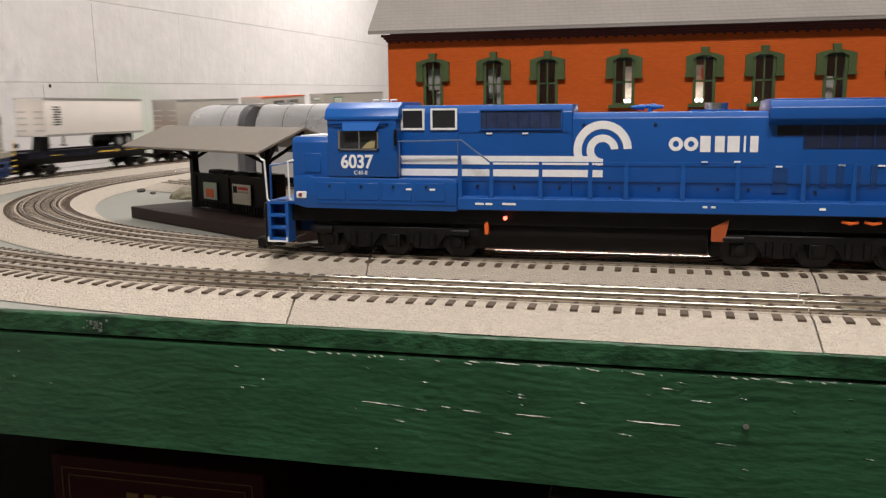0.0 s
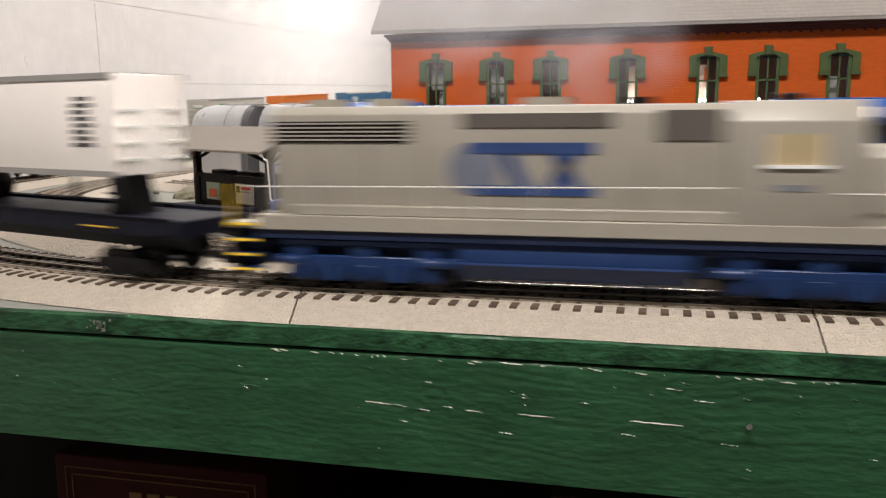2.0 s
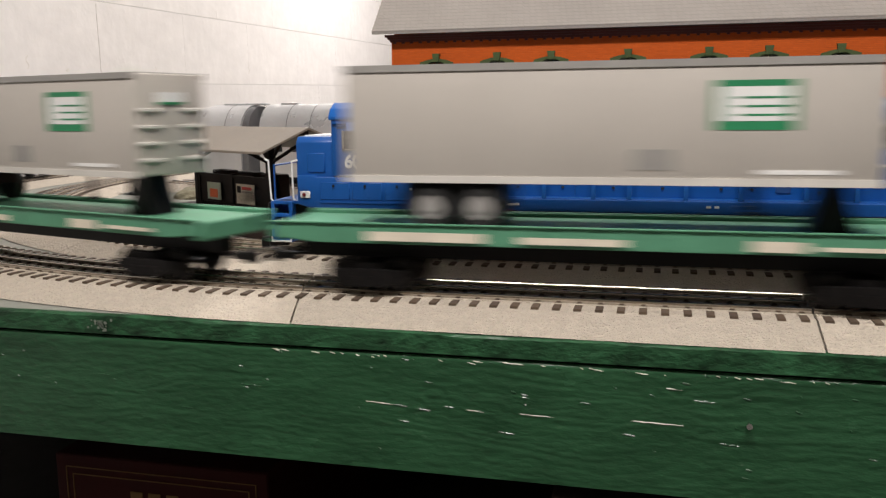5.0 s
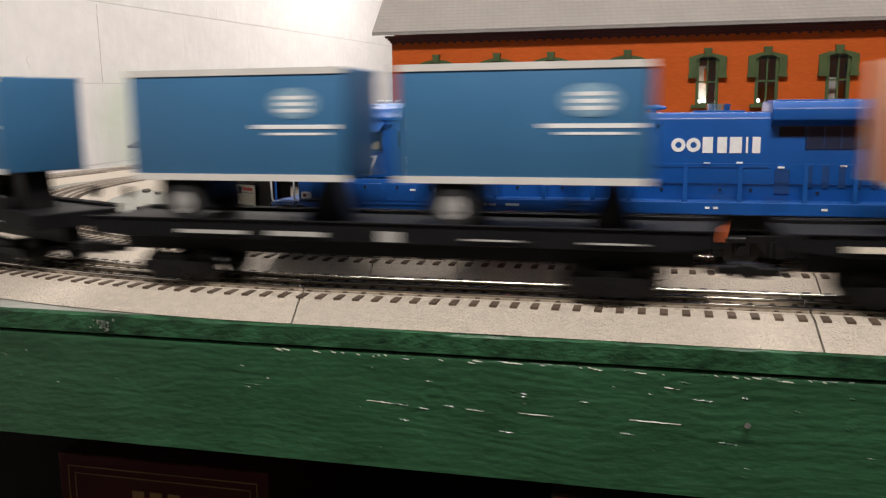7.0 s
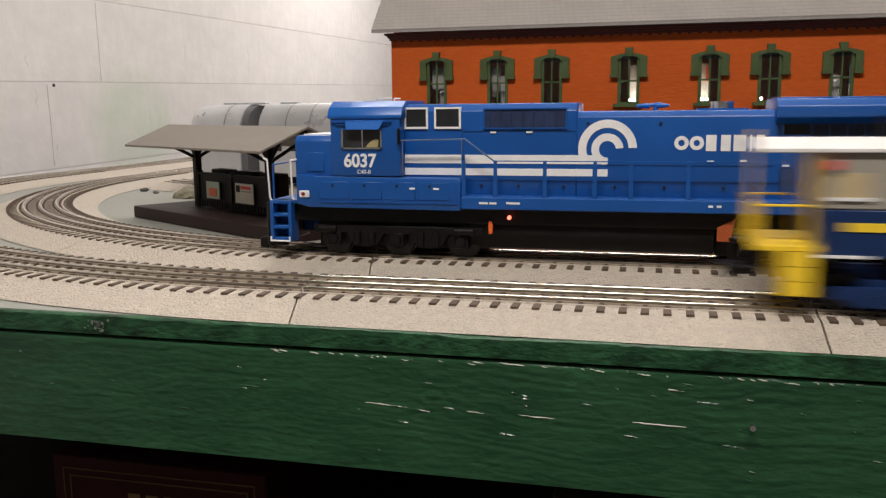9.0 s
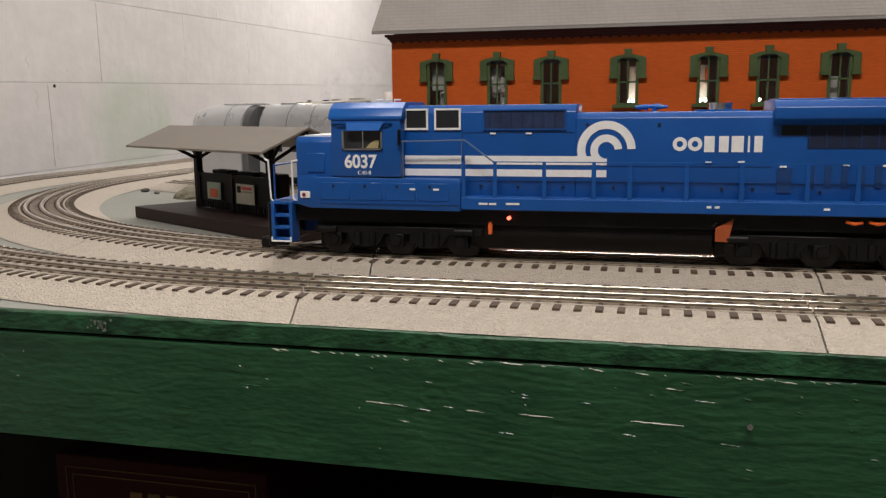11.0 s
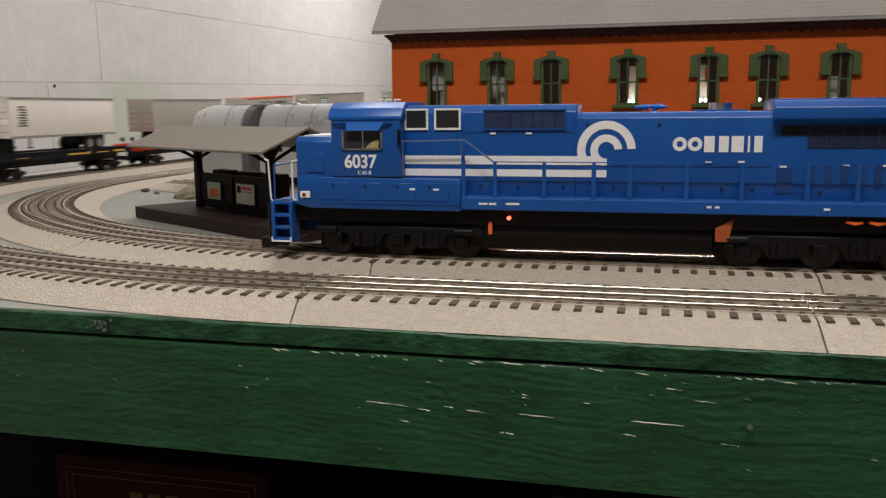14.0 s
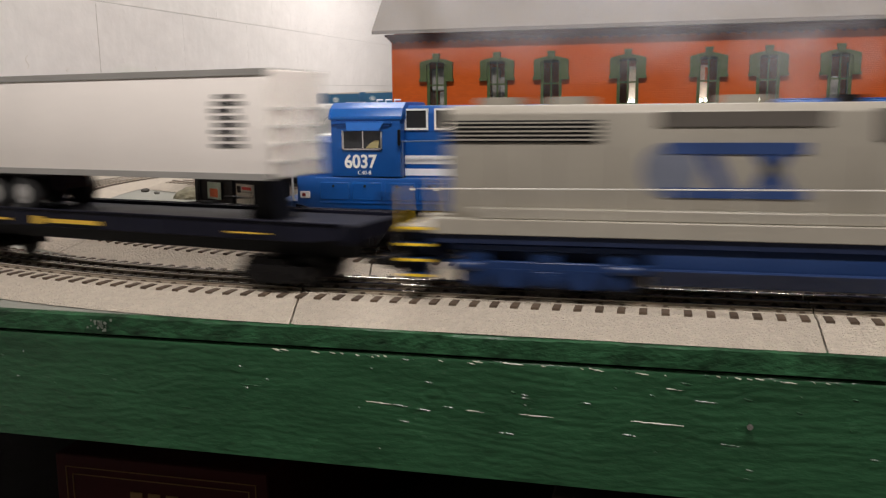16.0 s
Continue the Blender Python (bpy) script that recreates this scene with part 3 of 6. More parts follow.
def blue_locomotive():
    L = thing("diesel_locomotive", "blue six-axle model diesel locomotive with white stripes on the track", "locomotive", at=(0.0006, 0.1112, 0))
    L.scale = (1.0125, 1.0, 1.0147)
    YS, YH = 0.0325, 0.0222
    # frame and walkway sills
    bx("frame", (-0.060, 0.385, -0.026, 0.026, 0.034, 0.0445), BLACK, L, "black underframe")
    for s in (-1, 1):
        ya, yb = sorted((s * (YS - 0.0026), s * YS))
        bm = bmesh.new()
        box(bm, 0.0574, 0.388, ya, yb, 0.0437, 0.0513, 0.0005)
        part("side_sill", bm, BLUE, L)
        bm = bmesh.new()
        ys0, ys1 = sorted((s * YH, s * (YS - 0.0030)))
        box(bm, 0.0576, 0.385, ys0, ys1, 0.0500, 0.0518, 0.0004)
        part("walkway", bm, BLUE, L)
        for gx in (0.0592, 0.079, 0.1094, 0.1393, 0.1605, 0.1931, 0.2238, 0.2593, 0.2858, 0.318, 0.35, 0.382):
            bm = bmesh.new()
            prism(bm, ((gx - 0.0013, 0.0512), (gx + 0.0013, 0.0512), (gx + 0.0010, 0.0738), (gx - 0.0010, 0.0738)), s * (YS - 0.0016), s * (YS - 0.0006), "y")
            part("stanchion", bm, BLUE, L)
    # platform under the cab, with the battery boxes
    bm = bmesh.new()
    prism(bm, ((-0.052, 0.0455), (-0.044, 0.0432), (0.0572, 0.0425), (0.0572, 0.0600), (0.0555, 0.0624), (-0.0395, 0.0632), (-0.0400, 0.0640), (-0.052, 0.0640)), -YS, YS, "y", 0.0005)
    part("cab_platform", bm, BLUE, L, "", True)
    for k in range(4):
        for z, w in ((0.0478, 0.018), ):
            x0 = -0.036 + k * 0.022
            bx("battery_door", (x0, x0 + w + 0.002, -YS - 0.0004, -YS + 0.001, 0.0486, 0.0600), BLUE, L, bevel=0.0004)
        bm = bmesh.new()
        box(bm, -0.0275 + k * 0.0215, -0.0262 + k * 0.0215, -YS - 0.0012, -YS, 0.0568, 0.0584)
        part("latch", bm, DARK, L)
    bx("platform_lip", (-0.036, 0.0565, -YS - 0.0007, -YS + 0.001, 0.0465, 0.0472), BLUE, L)
    # nose and cab
    bm = bmesh.new()
    prism(bm, ((-0.0295, 0.0446), (0.0295, 0.0446), (0.0295, 0.0855), (0.0265, 0.0890), (-0.0265, 0.0890), (-0.0295, 0.0855)), -0.0535, -0.0270, "x", 0.0008)
    part("nose", bm, BLUE, L, "", True)
    bx("nose_door", (-0.0543, -0.053, -0.008, 0.008, 0.049, 0.083), BLUE, L, bevel=0.0004)
    bx("nose_hatch", (-0.0455, -0.0335, -0.0303, -0.029, 0.066, 0.0785), BLUE, L, bevel=0.0004)
    bx("nose_top_plate", (-0.051, -0.032, -0.020, 0.018, 0.0889, 0.0898), WHITE, L, "white sheet on the nose")
    bm = bmesh.new()
    r = 0.1097
    prism(bm, ((-YS, 0.0636), (YS, 0.0636), (YS, r - 0.0085), (YS - 0.003, r - 0.0038), (YS - 0.0105, r), (-YS + 0.0105, r), (-YS + 0.003, r - 0.0038), (-YS, r - 0.0085)), -0.0276, 0.0187, "x", 0.0007)
    part("cab", bm, BLUE, L, "", True)
    bm = bmesh.new()
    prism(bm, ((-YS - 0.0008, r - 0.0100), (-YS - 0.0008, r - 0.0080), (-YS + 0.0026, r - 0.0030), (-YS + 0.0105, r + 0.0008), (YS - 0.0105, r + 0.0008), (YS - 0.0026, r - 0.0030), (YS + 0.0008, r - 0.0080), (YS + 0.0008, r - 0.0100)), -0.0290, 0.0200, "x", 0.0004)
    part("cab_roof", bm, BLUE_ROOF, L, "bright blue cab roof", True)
    bx("roof_gutter", (-0.0265, 0.0135, -YS - 0.0015, -YS, 0.0972, 0.0981), BLUE, L)
    bx("roof_gutter", (-0.0235, 0.0115, -YS - 0.0012, -YS, 0.0956, 0.0962), BLUE, L)
    # side window: frame, panes, sunshade
    for s in (-1, 1):
        y = s * YS
        def b(nm, x0, x1, z0, z1, d0, d1, m, lab=""):
            lo, hi = sorted((y + s * d0, y + s * d1))
            return bx(nm, (x0, x1, lo, hi, z0, z1), m, L, lab)
        win = b("window", -0.0188, 0.0062, 0.0815, 0.0926, -0.0015, 0.0003, CAB_GLASS, "dark cab side window")
        for x0, x1, z0, z1 in ((-0.0200, -0.0186, 0.0806, 0.0930), (-0.0200, 0.0070, 0.0806, 0.0816), (0.0060, 0.0070, 0.0806, 0.0920), (-0.0062, -0.0054, 0.0812, 0.0926)):
            b("window_frame", x0, x1, z0, z1, -0.0005, 0.0011, CHROME, "pale metal window frame")
        bm = bmesh.new()
        prism(bm, ((-0.0042, 0.0818), (0.0040, 0.0818), (0.0048, 0.0866), (0.0022, 0.0868), (-0.0010, 0.0850)), min(y + s * 0.0002, y + s * 0.0006), max(y + s * 0.0002, y + s * 0.0006), "y")
        part("seat_back", bm, mat("tan_seat", (0.36, 0.31, 0.14), 0.7), L, "tan seat behind the cab window")
        bm = bmesh.new()
        o = s
        prism(bm, ((-0.0170, 0.0985), (0.0085, 0.0985), (0.0062, 0.0930), (-0.0150, 0.0930)), min(y, y + o * 0.001), max(y, y + o * 0.001), "y")
        for v in bm.verts:
            if v.co.z < 0.094:
                v.co.y += s * 0.0045
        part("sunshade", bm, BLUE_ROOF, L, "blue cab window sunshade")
    words("6037", 0.0116, 0.1905 + (-0.0188 - 0.1905), -YS - 0.0003, 0.0695, WHITE, L, name="road_number", squash=0.93, bold=0.0003)
    words("C40-8", 0.0036, -0.0100, -YS - 0.0003, 0.0651, WHITE, L, name="model_lettering")
    bx("mirror", (0.0176, 0.0192, -YS - 0.0030, -YS, 0.0835, 0.0935), BLACK, L, bevel=0.0005)
    for x in (-0.024, 0.002):
        bx("windshield", (-0.0282, -0.0270, min(x, x + 0.022), max(x, x + 0.022), 0.0915, 0.0995), CAB_GLASS, L)
    # roof fittings
    bm = bmesh.new()
    for k in range(3):
        rod(bm, ((-0.004 + k * 0.006, -0.008, 0.1105), (-0.004 + k * 0.006, -0.008, 0.1120), (0.0 + k * 0.006, -0.008, 0.1120)), 0.0005)
    part("antenna", bm, WHITE, L, "small white roof antenna")
    # tall hood behind the cab, long hood
    bm = bmesh.new()
    hood = ((-YH, 0.0500), (YH, 0.0500), (YH, 0.1035), (YH - 0.0045, 0.1082), (-YH + 0.0045, 0.1082), (-YH, 0.1035))
    prism(bm, hood, 0.0188, hx(0.1286), "x", 0.0006)
    part("equipment_hood", bm, BLUE, L, "", True)
    bm = bmesh.new()
    prism(bm, ((-YH, 0.0500), (YH, 0.0500), (YH, 0.0995), (YH - 0.0035, 0.1030), (-YH + 0.0035, 0.1030), (-YH, 0.0995)), hx(0.1286), 0.392, "x", 0.0006)
    part("long_hood", bm, BLUE, L, "", True)
    bm = bmesh.new()
    prism(bm, ((-YH, 0.0950), (-0.0300, 0.0985), (-0.0300, 0.1050), (-0.0255, 0.1092), (0.0255, 0.1092), (0.0300, 0.1050), (0.0300, 0.0985), (YH, 0.0950)), 0.2400, 0.372, "x", 0.0006)
    part("radiator_hood", bm, BLUE, L, "blue flared radiator hood", True)
    for i in range(4):
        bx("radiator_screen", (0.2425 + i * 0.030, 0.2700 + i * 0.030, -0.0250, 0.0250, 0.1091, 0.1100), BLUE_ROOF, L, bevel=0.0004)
    # hood side fittings seen along the walkway
    Y = -YH
    def side(nm, x0, x1, z0, z1, m, lab="", out_=0.0006, inn=0.001, bevel=0.0):
        return bx(nm, (hx(x0), hx(x1), Y - out_, Y + inn, hz(z0), hz(z1)), m, L, lab, bevel)
    for x0, x1 in ((0.0222, 0.0374), (0.0414, 0.0582)):
        side("vent_screen", x0 + 0.001, x1 - 0.001, 0.0945, 0.1055, DARK, "dark square screen")
        for d in ((x0, x1, 0.0932, 0.0945), (x0, x1, 0.1052, 0.1064), (x0, x0 + 0.0012, 0.0944, 0.1053), (x1 - 0.0012, x1, 0.0944, 0.1053)):
            side("screen_frame", d[0], d[1], d[2], d[3], WHITE, "white screen frame", 0.0011)
    side("intake_grille", 0.0731, 0.1219, 0.0938, 0.1046, mat("dark_blue_screen", (0.010, 0.022, 0.07), 0.6, var=0.5, scale=150), "dark blue intake screen", 0.0004)
    for i in range(7):
        side("grille_bar", 0.0760 + i * 0.0066, 0.0765 + i * 0.0066, 0.0942, 0.1042, NAVY, "", 0.0008)
    for d in ((0.0722, 0.1228, 0.1046, 0.1054), (0.0722, 0.1228, 0.0930, 0.0938), (0.1219, 0.1228, 0.0938, 0.1046), (0.0722, 0.0731, 0.0938, 0.1046)):
        side("grille_frame", *d, BLUE, "", 0.0012)
    # stripes, broken where the doors part
    for x0, x1 in ((0.0180, 0.0583), (0.0606, 0.1418)):
        side("stripe", x0, x1, 0.0721, 0.0774, WHITE, "white painted stripe", 0.0003)
    for x0, x1 in ((0.0180, 0.0583), (0.0606, 0.0784), (0.0800, 0.1086), (0.1104, 0.1382), (0.1410, 0.1470)):
        side("stripe", x0, x1, 0.0649, 0.0692, WHITE, "white painted stripe", 0.0003)
    # the round emblem of two open rings
    def ring(cx, cz, r0, r1, a0, a1, tail=None):
        bm = bmesh.new()
        pts = []
        n = 40
        for i in range(n + 1):
            a = radians(a0 + (a1 - a0) * i / n)
            pts.append((cx + r1 * math.cos(a), cz + r1 * math.sin(a)))
        for i in range(n, -1, -1):
            a = radians(a0 + (a1 - a0) * i / n)
            pts.append((cx + r0 * math.cos(a), cz + r0 * math.sin(a)))
        lo = [bm.verts.new((x, Y - 0.00035, z)) for x, z in pts]
        m = n + 1
        for i in range(n):
            bm.faces.new((lo[i], lo[i + 1], lo[2 * m - 2 - i], lo[2 * m - 1 - i]))
        ex = bmesh.ops.extrude_face_region(bm, geom=bm.faces[:])
        bmesh.ops.translate(bm, verts=[v for v in ex["geom"] if isinstance(v, bmesh.types.BMVert)], vec=(0, 0.0008, 0))
        bmesh.ops.recalc_face_normals(bm, faces=bm.faces[:])
        part("emblem", bm, WHITE, L, "white painted ring emblem")
    cx, cz = hx(0.1466), hz(0.0812)
    ring(cx, cz, 0.0125, 0.0174, 2, 196)
    ring(cx, cz - 0.0003, 0.0050, 0.0095, 5, 262)
    bx("emblem_leg", (cx - 0.0171, cx - 0.0118, Y - 0.00055, Y + 0.001, hz(0.0721), cz - 0.0030), WHITE, L, "")
    side("emblem_stem", 0.1420, 0.1470, 0.0721, 0.0760, WHITE, "", 0.0003)
    # the lettering, as plain blocks
    for c in (0.1887, 0.1972):
        ring(hx(c), hz(0.0846), 0.0018, 0.0041, 0, 360)
    for x0, x1 in ((0.1996, 0.2058), (0.2069, 0.2127), (0.2130, 0.2200), (0.2209, 0.2230), (0.2240, 0.2290)):
        side("lettering_block", 0.1846 + (x0 - 0.1846) * 1.124 + 0.0008, 0.1846 + (x1 - 0.1846) * 1.124 - 0.0004, 0.0800, 0.0892, WHITE, "white lettering block", 0.0003, bevel=0.0)
    # door seams, hinges, plates
    side("seam", 0.145, 0.239, 0.0716, 0.0719, mat("seam_blue", (0.005, 0.042, 0.16), 0.5), "", 0.0004)
    side("seam", 0.060, 0.127, 0.0915, 0.0918, MATS["seam_blue"], "", 0.0004)
    side("seam", 0.0600, 0.380, 0.0617, 0.0623, MATS["seam_blue"], "", 0.0003)
    side("hood_base", 0.0600, 0.380, 0.0512, 0.0530, BLUE, "", 0.0016)
    for x in (0.0590, 0.1400, 0.1605, 0.1931, 0.2238, 0.2593, 0.2858, 0.318):
        side("door_seam", x - 0.0002, x + 0.0002, 0.0530, 0.0940 if x < 0.14 else 0.0715, MATS["seam_blue"], "", 0.0004)
    for x, z in ((0.0765, 0.0905), (0.0985, 0.0905), (0.2033, 0.0736), (0.2213, 0.0740), (0.2440, 0.0714), (0.2770, 0.0722), (0.2975, 0.0722)):
        side("plate", x, x + 0.0036, z, z + 0.0010, WHITE, "small white plate", 0.0008)
    for x, z in ((0.0700, 0.0562), (0.0930, 0.0562), (0.1205, 0.0562), (0.1505, 0.0562), (0.1790, 0.0562), (0.2120, 0.0562), (0.2290, 0.0562), (0.2650, 0.0550), (0.1760, 0.0935), (0.1345, 0.0935)):
        side("door_handle", x, x + 0.0016, z + 0.002, z + 0.0032, DARK, "", 0.001)
    side("vent", 0.2425, 0.2505, 0.0570, 0.0708, MATS["seam_blue"], "dark vent door", 0.0008)
    for i in range(6):
        x = 0.2592 + i * 0.0087
        side("louvre", x, x + 0.0034, 0.0606, 0.0728, MATS["seam_blue"], "dark upright louvre", 0.0008)
    side("radiator_intake", 0.2440, 0.2575, 0.0895, 0.0950, DARK, "dark radiator intake", 0.0004)
    side("radiator_louvres", 0.2580, 0.3500, 0.0822, 0.0950, LOUVRE, "dark louvred panel", 0.0004)
    for i in range(10):
        side("louvre_bar", 0.2585 + i * 0.009, 0.2593 + i * 0.009, 0.0824, 0.0948, NAVY, "", 0.0008)
    for x, z in ((0.0245, 0.0585), (0.0400, 0.0585), ):
        bx("plate", (x, x + 0.0036, -YS - 0.0008, -YS, z - 0.003, z - 0.0018), WHITE, L, "small white plate")
    for x0, x1, z in ((0.0690, 0.0745, 0.0475), (0.0755, 0.0800, 0.0475), (0.0860, 0.0945, 0.0477), (0.2047, 0.2074, 0.0478), (0.2093, 0.2120, 0.0478), (0.2684, 0.2717, 0.0476)):
        bx("data_plate", (x0, x1, -YS - 0.0004, -YS, z - 0.0005, z + 0.0008), WHITE, L, "small white data plate")
    # marker light, builder's badge, pilot and steps
    bx("marker_box", (-0.0500, -0.0430, -YS - 0.0010, -YS, 0.0495, 0.0540), WHITE, L, "white marker light box", 0.0004)
    bm = bmesh.new()
    cyl(bm, (-0.0470, -YS - 0.0014, 0.0518), 0.0012, 0.001, "y", 12)
    part("marker_lens", bm, mat("dark_red_lens", (0.20, 0.015, 0.012), 0.3), L, "dark red marker lens", True)
    bx("pilot", (-0.0745, -0.0700, -0.031, 0.031, 0.0165, 0.0460), BLACK, L, "black pilot plate", 0.0008)
    for s in (-1, 1):
        y0, y1 = sorted((s * 0.0205, s * YS))
        for x0, x1 in ((-0.0715, -0.0692), (-0.0588, -0.0565)):
            bx("step_side", (x0, x1, y0, y1, 0.0200, 0.0470), BLUE, L, "", 0.0003)
        bx("step_back", (-0.0692, -0.0588, s * 0.0205 - 0.0008, s * 0.0205 + 0.0008, 0.0205, 0.0470), BLUE, L)
        for z in (0.0205, 0.0285, 0.0365, 0.0450):
            bx("step", (-0.0692, -0.0588, y0 + 0.0003, y1 - 0.0003, z, z + 0.0022), BLUE, L, "", 0.0003)
        ye = s * (YS + 0.0006)
        bm = bmesh.new()
        rod(bm, ((-0.0710, ye, 0.0232), (-0.0710, ye, 0.0206), (-0.0578, ye, 0.0206), (-0.0578, ye, 0.0232)), 0.0006)
        part("step_edge", bm, WHITE, L, "white step edge")
        bm = bmesh.new()
        rod(bm, ((-0.0705, s * 0.031, 0.0470), (-0.0716, s * 0.031, 0.0485), (-0.0728, s * 0.031, 0.0735), (-0.0752, s * 0.031, 0.0745)), 0.00065)
        part("grab_iron", bm, WHITE, L, "white front grab iron", True)
        bm = bmesh.new()
        rod(bm, ((-0.0548, s * 0.031, 0.0480), (-0.0558, s * 0.031, 0.0490), (-0.0562, s * 0.031, 0.0730), (-0.0525, s * 0.0305, 0.0738)), 0.00065)
        part("grab_iron", bm, WHITE, L, "white front grab iron", True)
        bm = bmesh.new()
        rod(bm, ((0.0130, s * (YS - 0.001), 0.0858), (0.0600, s * (YS - 0.001), 0.0868), (0.0780, s * (YS - 0.001), 0.0735)), 0.0005)
        for x in (0.020, 0.058):
            rod(bm, ((x, s * (YS - 0.001), 0.0625), (x, s * (YS - 0.001), 0.0866)), 0.0003)
        part("handrail", bm, mat("worn_rail_paint", (0.10, 0.15, 0.26), 0.45), L, "thin worn handrail", True)
        bm = bmesh.new()
        yr = s * (YS - 0.001)
        rod(bm, ((0.0780, yr, 0.0735), (0.3880, yr, 0.0735)), 0.0003)
        for x in (0.1094, 0.1605, 0.2238, 0.2858, 0.350):
            rod(bm, ((x, yr, 0.0625), (x, yr, 0.0735)), 0.00025)
        part("walkway_rail", bm, BLUE, L, "thin blue walkway rail", True)
    bx("front_deck", (-0.0715, -0.0530, -0.0305, 0.0305, 0.0455, 0.0472), BLUE, L)
    bm = bmesh.new()
    rod(bm, ((-0.072, -0.024, 0.0472), (-0.072, -0.024, 0.0700), (-0.072, 0.024, 0.0700), (-0.072, 0.024, 0.0472)), 0.0006)
    part("end_rail", bm, BLUE, L)
    coupler(L, -0.0740, -1)
    # fuel tank, brackets and lights below
    bm = bmesh.new()
    prism(bm, ((-0.0232, 0.0345), (0.0232, 0.0345), (0.0232, 0.0270), (0.0170, 0.0175), (-0.0170, 0.0175), (-0.0232, 0.0270)), 0.0610, 0.2093, "x", 0.0008)
    part("fuel_tank", bm, BLACK, L, "long black fuel tank", True)
    bx("tank_rail", (0.0640, 0.2093, -0.0240, -0.0230, 0.0336, 0.0345), GUN, L)
    bx("fuel_cutoff", (0.0735, 0.0762, -0.0262, -0.0230, 0.0275, 0.0360), ORANGE_WIRE, L, "orange fuel filler handle", 0.0004)
    bm = bmesh.new()
    cyl(bm, (0.0879, -0.0322, 0.0390), 0.0012, 0.0015, "y", 12)
    part("marker_lamp", bm, RED_LED, L, "small lit red lamp", True)
    bm = bmesh.new()
    prism(bm, ((0.2105, 0.0350), (0.2205, 0.0405), (0.2180, 0.0270), (0.2105, 0.0270)), -0.0278, -0.0200, "y")
    part("bracket", bm, mat("dull_orange_paint", (0.36, 0.075, 0.018), 0.5), L, "orange bracket beside the truck")
    for x in (0.2815, 0.2935):
        bm = bmesh.new()
        rod(bm, ((x, -0.0290, 0.0405), (x + 0.004, -0.0300, 0.0395), (x + 0.008, -0.0290, 0.0402)), 0.0010)
        part("cable", bm, ORANGE_WIRE, L, "orange cable", True)
    # horn and stack
    bm = bmesh.new()
    zt = 0.1058
    for k, d in enumerate((-1, 1, -1)):
        x0 = hx(0.170) + k * 0.0035
        y = -0.004 + k * 0.004
        cyl(bm, (x0 + d * 0.004, y, zt + 0.0002 * k), 0.0020 if d > 0 else 0.0008, 0.008, "x", 12, 0.0008 if d > 0 else 0.0020)
    cyl(bm, (hx(0.1735), 0, 0.1040), 0.0016, 0.003, "z", 10)
    part("horn", bm, BLUE_ROOF, L, "blue triple air horn", True)
    bm = bmesh.new()
    cyl(bm, (hx(0.2115), 0.0, 0.1052), 0.0070, 0.0046, "z", 26)
    cyl(bm, (hx(0.2115), 0.0, 0.1076), 0.0074, 0.0010, "z", 26)
    part("exhaust_stack", bm, CHROME, L, "bright metal exhaust stack", True)
    bx("stack_base", (hx(0.197), hx(0.226), -0.010, 0.010, 0.1029, 0.1040), BLUE_ROOF, L)
    # trucks stand on the rails
    for x in (0.0130, 0.2700):
        t = truck(L, x, (-0.0430, 0.0, 0.0430), 0.0106, BLACK, 0.0215, "loco")
        t.location.z = ZR / 1.0147
        bx("motor_housing", (x - 0.058, x + 0.058, -0.0125, 0.0125, 0.0150, 0.0345), BLACK, L, "black gear housing between the wheels", 0.001)
    bx("air_reservoir", (0.2100, 0.2230, -0.0180, 0.0180, 0.0165, 0.0345), BLACK, L, "", 0.001)
    return L


blue_locomotive()

